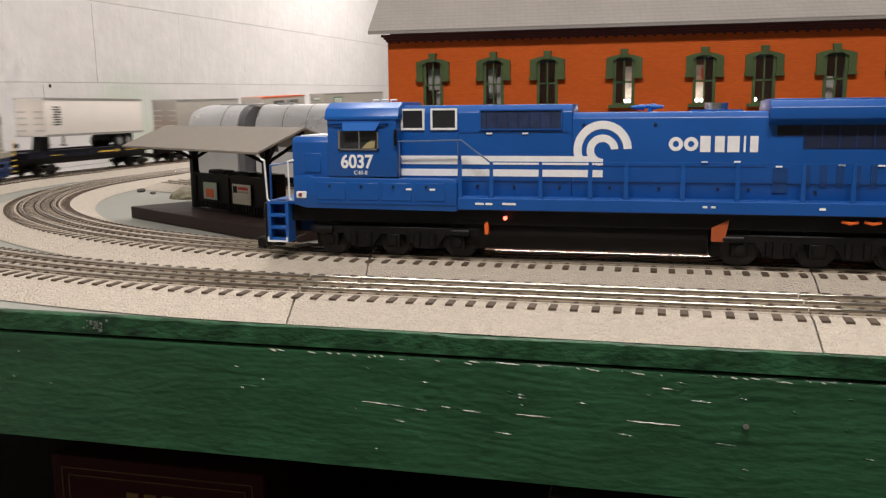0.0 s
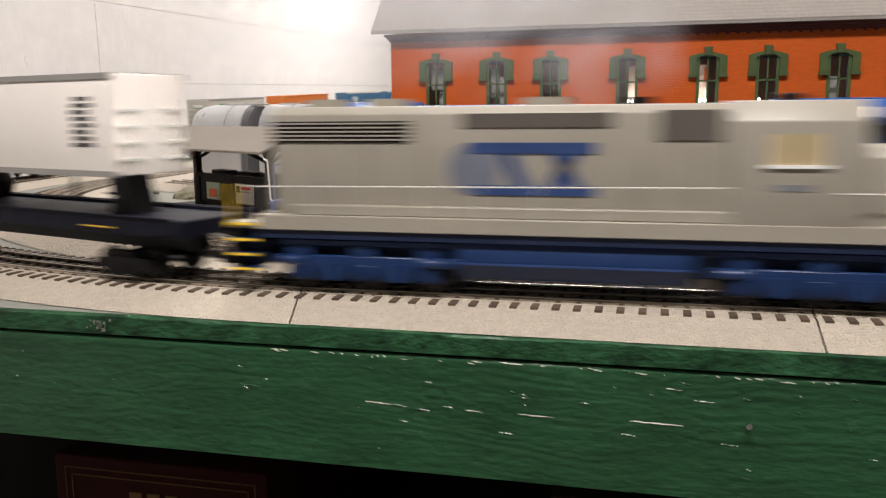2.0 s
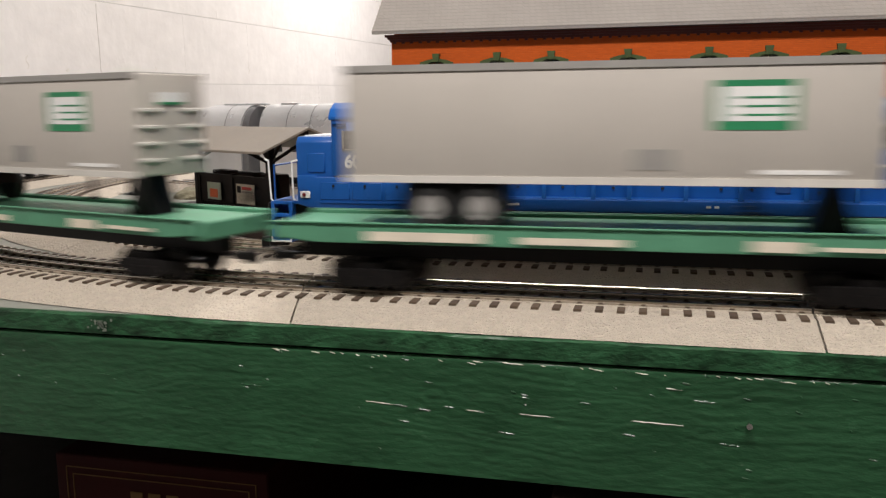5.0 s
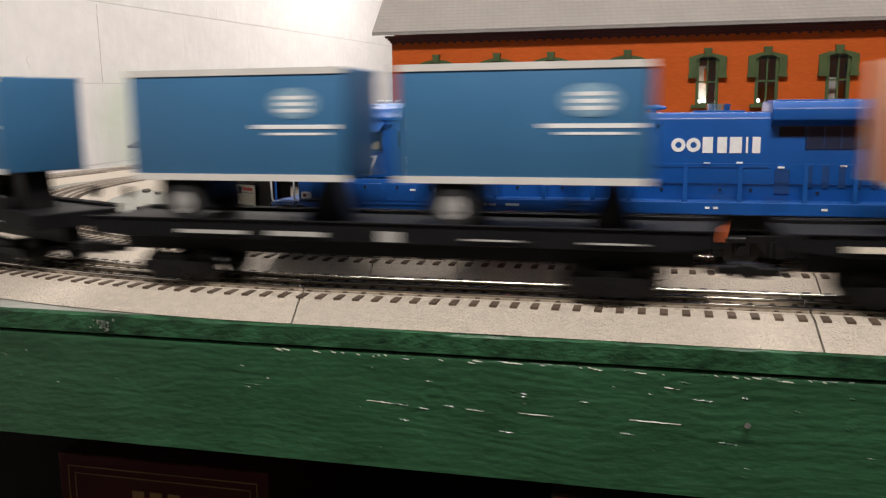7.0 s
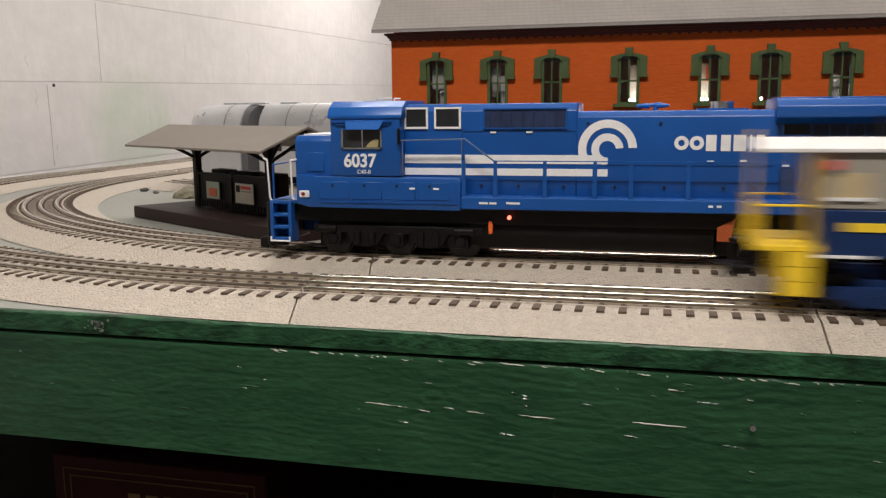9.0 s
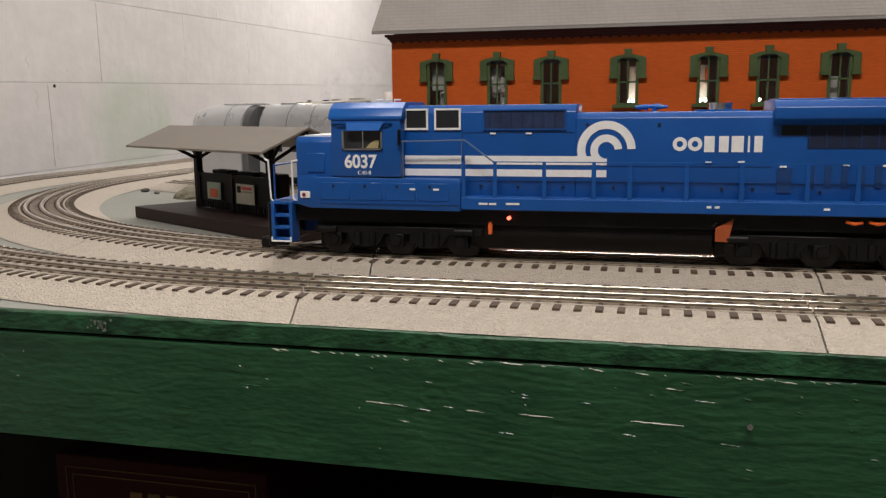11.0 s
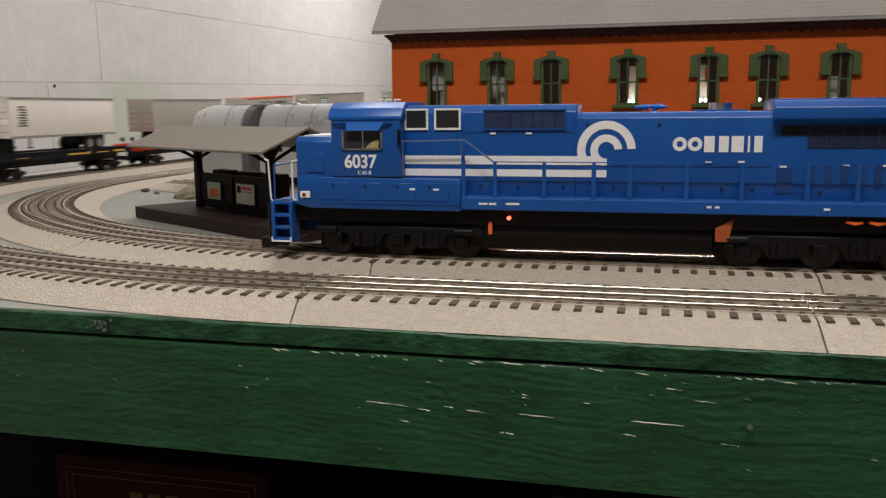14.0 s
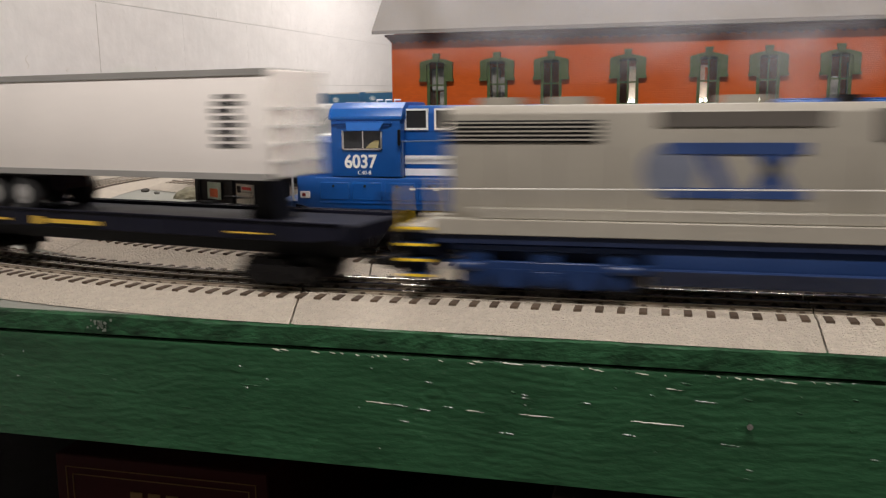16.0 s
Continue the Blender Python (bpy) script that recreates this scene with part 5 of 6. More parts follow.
def flat_car(colour, label, prints, print_mat, truck_mat=BLACK):
    F = thing("flat_car", label, "flat car", "flat cars of the running train")
    m = FLATS[colour]
    bm = bmesh.new()
    box(bm, -0.1700, 0.1700, -0.0270, 0.0270, 0.0335, 0.0355)
    part("deck", bm, m, F)
    for s in (-1, 1):
        lo, hi = sorted((s * 0.0272, s * 0.0300))
        bm = bmesh.new()
        prism(bm, ((-0.1735, 0.0296), (-0.1500, 0.0270), (0.1500, 0.0270), (0.1735, 0.0296), (0.1735, 0.0376), (-0.1735, 0.0376)), lo, hi, "y", 0.0004)
        part("side_sill", bm, m, F)
        for i in range(14):
            x = -0.155 + i * 0.0238
            bx("stake_pocket", (x - 0.0016, x + 0.0016, min(s * 0.0299, s * 0.0309), max(s * 0.0299, s * 0.0309), 0.0284, 0.0362), m, F)
        bx("top_flange", (-0.1735, 0.1735, min(s * 0.0290, s * 0.0311), max(s * 0.0290, s * 0.0311), 0.0372, 0.0381), m, F, "", 0.0002)
        for x0, x1, z0, z1 in prints:
            bx("lettering_bar", (x0, x1, min(s * 0.0309, s * 0.0313), max(s * 0.0309, s * 0.0313), z0, z1), print_mat, F, "painted lettering bar")
    for s in (-1, 1):
        bx("end_sill", (min(s * 0.1702, s * 0.1745), max(s * 0.1702, s * 0.1745), -0.0290, 0.0290, 0.0262, 0.0360), m, F, "", 0.0005)
        bm = bmesh.new()
        rod(bm, ((s * 0.1762, 0.012, 0.030), (s * 0.1762, 0.012, 0.048)), 0.0005)
        cyl(bm, (s * 0.1760, 0.012, 0.0475), 0.004, 0.001, "x", 12)
        part("brake_wheel", bm, BLACK, F, "", True)
    bx("centre_sill", (-0.168, 0.168, -0.006, 0.006, 0.0160, 0.0336), BLACK, F)
    for i in range(9):
        x = -0.08 + i * 0.02
        bx("cross_member", (x - 0.001, x + 0.001, -0.0270, 0.0270, 0.0270, 0.0336), BLACK, F)
    for s in (-1, 1):
        coupler(F, s * 0.1700, s)
    tr = [truck(F, s * REACH, (-0.0165, 0.0165), 0.0083, truck_mat) for s in (-1, 1)]
    return F, tr


def trailer(name, label, x0, x1, skin, trim, top_trim, axles, z0=0.0594, z1=0.1176, hw=0.0265, corrugated=True, ribs=True):
    """A road trailer that rides on a flat: van body, rails, ribbed front, doors, wheels, landing gear."""
    T = thing(name, label, "trailer", "trailers on the running train")
    bm = bmesh.new()
    box(bm, x0, x1, -hw, hw, z0, z1, 0.0012, 2)
    body = part("van_body", bm, skin, T, "", True)
    for s in (-1, 1):
        lo, hi = sorted((s * (hw - 0.0005), s * (hw + 0.0006)))
        bx("bottom_rail", (x0, x1, lo, hi, z0 - 0.0006, z0 + 0.0030), trim, body)
        bx("top_rail", (x0, x1, lo, hi, z1 - 0.0030, z1 + 0.0004), top_trim, body)
        if corrugated:
            n = int((x1 - x0) / 0.0105)
            bm = bmesh.new()
            for i in range(1, n):
                x = x0 + (x1 - x0) * i / n
                yy = s * (hw + 0.0002)
                box(bm, x - 0.0004, x + 0.0004, min(s * hw, yy), max(s * hw, yy), z0 + 0.0031, z1 - 0.0031)
            part("side_seam", bm, skin, body)
    for i in range(4 if ribs else 0):
        z = z0 + 0.008 + i * 0.0095
        for ya, yb in ((-0.92, -0.30), (0.30, 0.92)):
            bx("front_rib", (x1 - 0.0002, x1 + 0.0014, hw * ya, hw * yb, z, z + 0.0020), PALE_TRIM, body, "", 0.0003)
    bx("door_seam", (x0 - 0.0005, x0 + 0.0001, -0.0004, 0.0004, z0, z1), PRINT, body)
    for y in (-0.014, 0.014):
        bx("lock_rod", (x0 - 0.0010, x0 + 0.0001, y - 0.0006, y + 0.0006, z0, z1), PALE_TRIM, body)
    bx("roof_skin", (x0 + 0.0015, x1 - 0.0015, -hw + 0.0015, hw - 0.0015, z1 - 0.0002, z1 + 0.0006), top_trim, body)
    deck = 0.0356
    for ax in axles:
        for s in (-1, 1):
            bm = bmesh.new()
            cyl(bm, (0, 0, 0), 0.0105, 0.0075, "y", 22)
            w = part("wheel", bm, TYRE, T, "black tyre with a pale hub", True)
            w.location = (ax, s * 0.0215, deck + 0.0105)
            bm = bmesh.new()
            cyl(bm, (0, s * 0.0036, 0), 0.0062, 0.0010, "y", 18)
            cyl(bm, (0, s * 0.0040, 0), 0.0022, 0.0020, "y", 10)
            part("hub", bm, SILVER_HUB, w, "", True)
    bx("axle_frame", (min(axles) - 0.012, max(axles) + 0.012, -0.017, 0.017, deck + 0.012, z0), BLACK, T)
    bx("mud_flap", (min(axles) - 0.0150, min(axles) - 0.0142, -0.024, 0.024, deck + 0.006, z0), BLACK, T)
    xl = x1 - 0.055 if x1 - x0 > 0.2 else x1 - 0.040
    for y in (-0.014, 0.014):
        bm = bmesh.new()
        rod(bm, ((xl, y, z0), (xl, y, deck + 0.009)), 0.0016)
        box(bm, xl - 0.004, xl + 0.004, y - 0.003, y + 0.003, deck + 0.008, deck + 0.0095)
        part("landing_leg", bm, BLACK, T)
    bm = bmesh.new()
    prism(bm, ((x1 - 0.030, deck), (x1 - 0.008, deck), (x1 - 0.014, z0), (x1 - 0.023, z0)), -0.009, 0.009, "y")
    part("hitch_stand", bm, BLACK, T, "black trailer hitch stand")
    return T, body


def decals(body, hw, items):
    """Painted blocks on both sides: x0, x1, z0, z1, material, layer."""
    for x0, x1, z0, z1, m, k in items:
        for s in (-1, 1):
            a, b = s * (hw + 0.00025 + 0.0001 * k), s * (hw - 0.001)
            bx("painted_block", (x0, x1, min(a, b), max(a, b), z0, z1), m, body)


def disc(body, x, z, r, hw, m, k=0, wide=1.0):
    for s in (-1, 1):
        bm = bmesh.new()
        cyl(bm, (x, s * (hw + 0.0001 + 0.0001 * k), z), r, 0.0005, "y", 28)
        for v in bm.verts:
            v.co.x = x + (v.co.x - x) * wide
        part("painted_disc", bm, m, body)


def consist():
    cars = []
    HW = 0.0265
    words_row = ((-0.150, -0.118, 0.0296, 0.0326), (-0.105, -0.068, 0.0302, 0.0314), (-0.048, -0.040, 0.0288, 0.0334), (-0.036, 0.006, 0.0298, 0.0322), (0.100, 0.125, 0.0303, 0.0311))
    gold = mat("yellow_lettering", (0.70, 0.45, 0.05), 0.5)
    cream = mat("cream_lettering", (0.70, 0.64, 0.52), 0.5)
    X0, X1, AX = -0.1320, 0.1270, (-0.0870, -0.0610)
    # 1: black flat, white trailer
    f, tr = flat_car("black", "black-blue model flat car with yellow lettering bars", words_row, gold)
    t, b = trailer("semi_trailer", "white van trailer with a black striped emblem", X0, X1, WHITE_TR, RIM, RIM, AX, corrugated=False)
    ink = mat("black_ink", (0.012, 0.012, 0.013), 0.5)
    for i, (a, c) in enumerate(((0.0, 0.0), (0.0015, 0.001), (0.0, 0.003), (0.002, 0.0), (0.0005, 0.0015), (0.0, 0.004), (0.001, 0.0), (0.003, 0.002))):
        z = 0.0760 + i * 0.0038
        decals(b, HW, [(X1 - 0.037 + a, X1 - 0.0283, z, z + 0.0023, ink, 0), (X1 - 0.0268, X1 - 0.018 - c, z, z + 0.0023, ink, 0)])
    cars.append((f, tr, [t]))
    # 2: red flat, grey trailer with a red panel
    f, tr = flat_car("red", "red-orange model flat car with white lettering bars", ((-0.132, -0.092, 0.0285, 0.0340), (-0.086, -0.058, 0.0295, 0.0330), (-0.050, 0.010, 0.0290, 0.0325), (0.060, 0.078, 0.0300, 0.0320)), cream)
    t, b = trailer("semi_trailer", "grey van trailer with a red panel and white disc", X0, X1, GREY_TR, PALE_TRIM, RIM, AX)
    decals(b, HW, [(X0 + 0.016, X0 + 0.078, 0.0808, 0.1015, mat("brick_red_panel", (0.43, 0.045, 0.022), 0.5), 0), (X0 + 0.047, X0 + 0.077, 0.0945, 0.0985, WHITE, 1)])
    disc(b, X0 + 0.0180, 0.0911, 0.0104, HW, WHITE, 2)
    for s in (-1, 1):
        bm = bmesh.new()
        y = s * (HW + 0.0006)
        prism(bm, ((X0 + 0.006, 0.0830), (X0 + 0.018, 0.0911), (X0 + 0.006, 0.0990)), min(y, y - s * 0.001), max(y, y - s * 0.001), "y")
        part("painted_wedge", bm, PRINT, b)
    cars.append((f, tr, [t]))
    # 3: brown flat, grey trailer with an orange top rail and dark lettering
    f, tr = flat_car("brown", "oxide brown model flat car with cream lettering bars", ((-0.085, -0.034, 0.0288, 0.0340), (-0.026, 0.016, 0.0288, 0.0340), (0.045, 0.060, 0.0300, 0.0320), (-0.130, -0.100, 0.0298, 0.0312)), cream, mat("oxide_brown_truck", (0.10, 0.025, 0.018), 0.55))
    t, b = trailer("semi_trailer", "grey van trailer with an orange top rail and dark lettering bars", X0, X1, GREY_TR, PALE_TRIM, mat("orange_top_rail", (0.72, 0.13, 0.03), 0.45), AX)
    soft = mat("worn_dark_print", (0.055, 0.055, 0.052), 0.6)
    rng = random.Random(21)
    for xa, xb, n, z in ((0.043, 0.122, 8, 0.0972), (0.131, 0.196, 7, 0.0972), (0.046, 0.129, 10, 0.0752), (0.139, 0.206, 7, 0.0752)):
        w = (xb - xa) / n
        for i in range(n):
            x = X0 + xa + i * w
            k = rng.uniform(0.45, 0.88)
            lift = rng.choice((0.0, 0.0, 0.004))
            decals(b, HW, [(x, x + w * k, z + lift, z + 0.0105, soft, 0)])
            if lift:
                decals(b, HW, [(x, x + w * k * 0.4, z, z + lift, soft, 0)])
    cars.append((f, tr, [t]))
    # 4, 5: green flats, grey trailers with a green and white panel
    for k in range(2):
        f, tr = flat_car("green", "sea green model flat car with cream lettering bars", ((-0.120, -0.058, 0.0288, 0.0336), (-0.040, 0.012, 0.0290, 0.0325), (0.070, 0.094, 0.0285, 0.0336), (0.100, 0.140, 0.0296, 0.0316)), cream)
        t, b = trailer("semi_trailer", "grey van trailer with a green and white panel", X0, X1, GREY_TR, PALE_TRIM, RIM, AX)
        xb = X1 - 0.040
        items = [(xb - 0.036, xb, 0.0850, 0.1080, LOGO_GREEN, 0), (xb - 0.033, xb - 0.003, 0.0892, 0.1050, WHITE, 1)]
        items += [(xb - 0.026, xb - 0.004, 0.0915 + i * 0.0040, 0.0925 + i * 0.0040, LOGO_GREEN, 2) for i in range(3)]
        items += [(xb - 0.072, xb - 0.054, 0.0660, 0.0760, RIM, 0), (xb - 0.015, xb + 0.020, 0.0645, 0.0665, WHITE, 0)]
        decals(b, HW, items)
        bx("front_panel", (X1 - 0.0005, X1 + 0.0006, -0.010, 0.010, 0.1000, 0.1070), WHITE, b, "white and green front panel")
        bx("front_panel", (X1 - 0.0005, X1 + 0.0008, -0.010, 0.010, 0.1000, 0.1015), LOGO_GREEN, b)
        cars.append((f, tr, [t]))
    # 6: black flat, orange trailer
    f, tr = flat_car("dark", "black model flat car with white lettering bars", words_row, cream)
    t, b = trailer("semi_trailer", "orange van trailer with brown lettering bars on a black flat car", X0, X1, mat("orange_trailer_side", (0.62, 0.17, 0.030), 0.45, var=0.06), PALE_TRIM, mat("orange_trailer_top", (0.55, 0.16, 0.03), 0.45), AX)
    decals(b, HW, [(X0 + 0.06 + i * 0.014, X0 + 0.071 + i * 0.014, 0.086, 0.096, mat("brown_print", (0.25, 0.06, 0.02), 0.6), 0) for i in range(9)])
    cars.append((f, tr, [t]))
    # 7, 8: black flats, each with two short blue trailers
    for k in range(2):
        f, tr = flat_car("dark", "black model flat car with white lettering bars", ((-0.115, -0.074, 0.0298, 0.0318), (-0.060, -0.028, 0.0296, 0.0322), (0.004, 0.014, 0.0280, 0.0336), (0.050, 0.078, 0.0300, 0.0309), (0.110, 0.138, 0.0300, 0.0309)), mat("dull_white_lettering", (0.42, 0.41, 0.38), 0.6))
        ts = []
        for xa, xb in ((-0.1445, -0.0160), (0.0120, 0.1405)):
            t, b = trailer("short_trailer", "short mid-blue van trailer with a white emblem", xa, xb, BLUE_TR, PALE_TRIM, PALE_TRIM, (xa + 0.030,), z1=0.1185, corrugated=False, ribs=False)
            disc(b, xb - 0.029, 0.1003, 0.0083, HW, mat("pale_blue_emblem", (0.22, 0.36, 0.47), 0.5), 0, 1.55)
            decals(b, HW, [(xb - 0.0375, xb - 0.0205, 0.0955 + i * 0.0034, 0.0974 + i * 0.0034, WHITE, 2) for i in range(3)])
            decals(b, HW, [(xb - 0.052, xb - 0.004, 0.0868, 0.0890, WHITE, 0), (xb - 0.044, xb - 0.010, 0.0835, 0.0848, WHITE, 0)])
            ts.append(t)
        cars.append((f, tr, ts))
    for n, (f, tr, ts) in enumerate(cars):
        TRAIN.append(([f] + ts, tr, -0.1745 - 0.379 * n, REACH))


consist()


def grey_locomotive():
    G = thing("diesel_locomotive", "grey model diesel locomotive with navy blue trucks and lit headlights", "locomotive", "running train")
    YS, YH = 0.0300, 0.0215
    bx("frame", (-0.172, 0.172, -0.0285, 0.0285, 0.0285, 0.0335), mat("deep_navy_frame", (0.004, 0.012, 0.045), 0.55, var=0.2, scale=60), G)
    for s in (-1, 1):
        lo, hi = sorted((s * YH, s * YS))
        bx("walkway", (-0.172, 0.172, lo, hi, 0.0330, 0.0410), GREY_LOCO, G, "", 0.0004)
        bx("skirt", (-0.150, 0.120, min(s * YH, s * (YH + 0.006)), max(s * YH, s * (YH + 0.006)), 0.0410, 0.0465), GREY_LOCO, G, "", 0.0005)
        bm = bmesh.new()
        y = s * (YS - 0.0006)
        rod(bm, ((-0.176, y, 0.0560), (0.070, y, 0.0580)), 0.0004)
        rod(bm, ((0.118, y, 0.0560), (0.176, y, 0.0560)), 0.0004)
        for i in range(9):
            x = -0.170 + i * 0.030
            rod(bm, ((x, y, 0.041), (x, y, 0.0570)), 0.0003)
        part("handrail", bm, PALE_TRIM, G, "thin pale handrail")
    hood = ((-YH, 0.0345), (YH, 0.0345), (YH, 0.0935), (YH - 0.004, 0.0975), (-YH + 0.004, 0.0975), (-YH, 0.0935))
    bm = bmesh.new()
    prism(bm, hood, -0.1650, 0.0720, "x", 0.0008)
    part("long_hood", bm, GREY_LOCO, G, "", True)
    bm = bmesh.new()
    cw = 0.0295
    prism(bm, ((-cw, 0.0345), (cw, 0.0345), (cw, 0.0890), (cw - 0.007, 0.0985), (-cw + 0.007, 0.0985), (-cw, 0.0890)), 0.0700, 0.1290, "x", 0.0008)
    part("cab", bm, GREY_LOCO, G, "", True)
    bm = bmesh.new()
    prism(bm, ((-0.0235, 0.0345), (0.0235, 0.0345), (0.0235, 0.0725), (0.019, 0.0770), (-0.019, 0.0770), (-0.0235, 0.0725)), 0.1285, 0.1640, "x", 0.0010)
    part("nose", bm, GREY_LOCO, G, "", True)
    for s in (-1, 1):
        def side(nm, x0, x1, z0, z1, m, w=YH, lab="", o=0.0006):
            lo, hi = sorted((s * (w - 0.001), s * (w + o)))
            return bx(nm, (x0, x1, lo, hi, z0, z1), m, G, lab)
        side("radiator_grille", -0.1640, -0.0880, 0.0790, 0.0900, DARK, YH, "dark radiator grille")
        for i in range(5):
            side("grille_slat", -0.1645, -0.0875, 0.0800 + i * 0.0021, 0.0808 + i * 0.0021, GREY_LOCO, YH, "", 0.0012)
        side("blower_recess", -0.0600, 0.0150, 0.0865, 0.0935, mat("brown_grey_recess", (0.09, 0.078, 0.065), 0.7), YH, "dark dynamic brake recess")
        side("air_intake", 0.0370, 0.0660, 0.0800, 0.0945, MATS["brown_grey_recess"], YH, "dark air intake screen")
        # the emblem: a grey disc that runs into two blue bars with slanting strokes between
        bm = bmesh.new()
        cyl(bm, (-0.0540, s * (YH + 0.0001), 0.0655), 0.0135, 0.0005, "y", 30)
        part("emblem_disc", bm, mat("logo_grey_blue", (0.14, 0.155, 0.20), 0.5), G, "grey-blue painted emblem disc", True)
        side("emblem_panel", -0.0560, 0.0070, 0.0525, 0.0575, LOGO_BLUE, YH, "blue painted emblem", 0.0006)
        side("emblem_panel", -0.0560, 0.0070, 0.0735, 0.0790, LOGO_BLUE, YH, "blue painted emblem", 0.0006)
        for x, lean, w in ((-0.0330, -0.008, 0.008), (-0.0170, 0.010, 0.007), (-0.0060, -0.010, 0.007)):
            bm = bmesh.new()
            lo, hi = sorted((s * (YH - 0.001), s * (YH + 0.0004)))
            prism(bm, ((x, 0.0570), (x + w, 0.0570), (x + w + lean, 0.0740), (x + lean, 0.0740)), lo, hi, "y")
            part("emblem_stroke", bm, LOGO_BLUE, G, "blue painted emblem stroke")
        w = side("cab_window", 0.0870, 0.1100, 0.0690, 0.0830, LIT_WINDOW, cw, "warm lit cab side window", 0.0003)
        side("window_post", 0.0975, 0.0990, 0.0690, 0.0830, BLACK, cw, "", 0.0009)
        side("window_sill", 0.0850, 0.1120, 0.0675, 0.0690, WHITE, cw, "pale window sill", 0.0012)
        for x in (-0.140, -0.110, -0.080, 0.03, 0.055):
            side("door_seam", x, x + 0.0005, 0.0480, 0.0770, MATS["brown_grey_recess"], YH, "", 0.0003)
        side("number_bars", 0.0900, 0.1060, 0.0570, 0.0600, mat("faded_blue_print", (0.17, 0.175, 0.19), 0.6), cw, "faded blue number bars", 0.0003)
        # steps at both ends, edged yellow
        for e in (-1, 1):
            xa, xb = sorted((e * 0.1720, e * 0.1880))
            for k, z in enumerate((0.0100, 0.0180, 0.0260, 0.0345)):
                lo, hi = sorted((s * 0.018, s * 0.0300))
                st = bx("step", (xa, xb, lo, hi, z, z + 0.0022), NAVY if z < 0.03 else GREY_LOCO, G)
                lo, hi = sorted((s * 0.0296, s * 0.0308))
                bx("step_edge", (xa, xb, lo, hi, z + 0.0006, z + 0.0019), YELLOW, st, "yellow step edge")
            lo, hi = sorted((s * 0.018, s * 0.0195))
            bx("step_back", (xa, xb, lo, hi, 0.0100, 0.0345), NAVY, G)
            bm = bmesh.new()
            rod(bm, ((e * 0.1860, s * 0.0290, 0.0340), (e * 0.1860, s * 0.0290, 0.0570)), 0.0007)
            part("grab_iron", bm, YELLOW, G, "yellow grab iron")
    for e in (-1, 1):
        bx("pilot", (min(e * 0.1850, e * 0.1885), max(e * 0.1850, e * 0.1885), -0.0290, 0.0290, 0.0060, 0.0340), BLACK, G, "", 0.0006)
        bx("end_deck", (min(e * 0.1640, e * 0.1880), max(e * 0.1640, e * 0.1880), -0.0290, 0.0290, 0.0335, 0.0352), GREY_LOCO, G)
        bx("deck_edge", (min(e * 0.1875, e * 0.1890), max(e * 0.1875, e * 0.1890), -0.0290, 0.0290, 0.0335, 0.0350), YELLOW, G, "yellow deck edge")
        coupler(G, e * 0.1800, e)
    # lamps: over the windshield, on the nose, low on the deck, and at the rear
    for y in (-0.0185, 0.0185):
        bx("number_board", (0.1285, 0.1305, y - 0.0065, y + 0.0065, 0.0905, 0.0950), NUMBER_LIT, G, "lit number board")
    bx("headlight", (0.1285, 0.1310, -0.0045, 0.0045, 0.0905, 0.0950), HEAD, G, "lit headlight")
    for y0, y1 in ((-0.0255, -0.0025), (0.0025, 0.0255)):
        bx("windshield", (0.1285, 0.1297, y0, y1, 0.0785, 0.0880), LIT_WINDOW, G, "warm lit windshield")
    for y in (-0.0120, 0.0120):
        bm = bmesh.new()
        cyl(bm, (0.1648, y, 0.0690), 0.0024, 0.0016, "x", 14)
        part("ditch_light", bm, DITCH, G, "lit greenish ditch light", True)
    for y in (-0.0030, 0.0030):
        bm = bmesh.new()
        cyl(bm, (0.1648, y, 0.0665), 0.0026, 0.0016, "x", 14)
        part("nose_light", bm, HEAD, G, "lit nose headlight", True)
    bx("nose_stripe", (0.1636, 0.1646, -0.0180, 0.0180, 0.0450, 0.0540), LOGO_BLUE, G, "blue nose panel")
    for y in (-0.0120, 0.0120):
        bx("rear_number_board", (-0.1665, -0.1645, y - 0.005, y + 0.005, 0.0850, 0.0900), NUMBER_LIT, G, "lit number board")
    bx("rear_light", (-0.1662, -0.1645, -0.003, 0.003, 0.0850, 0.0900), mat("lit_rear_headlight", (1.0, 0.94, 0.86), 0.4, emit=220.0), G, "lit rear light")
    # rim added to hide the glare from the strong light's sides
    for d in ((-0.0038, -0.0031, 0.0843, 0.0907), (0.0031, 0.0038, 0.0843, 0.0907), (-0.0038, 0.0038, 0.0901, 0.0907), (-0.0038, 0.0038, 0.0843, 0.0849)):
        bx("light_hood", (-0.1690, -0.1645, d[0], d[1], d[2], d[3]), GREY_LOCO, G)
    bm = bmesh.new()
    cyl(bm, (-0.1660, 0.0, 0.0700), 0.0016, 0.002, "x", 10)
    part("rear_marker", bm, RED_LED, G, "lit red rear marker", True)
    # roof: fans, stack, horn
    for x in (-0.140, -0.105, -0.020):
        bm = bmesh.new()
        cyl(bm, (x, 0, 0.0990), 0.0125, 0.0035, "z", 26)
        cyl(bm, (x, 0, 0.1010), 0.0112, 0.0010, "z", 26)
        part("radiator_fan", bm, GREY_LOCO, G, "grey roof fan", True)
    bx("smoke_stack", (0.020, 0.034, -0.006, 0.006, 0.0972, 0.1010), BLACK, G)
    bx("cab_horn", (0.090, 0.104, -0.008, -0.004, 0.0985, 0.1020), BLACK, G, "", 0.0008)
    bm = bmesh.new()
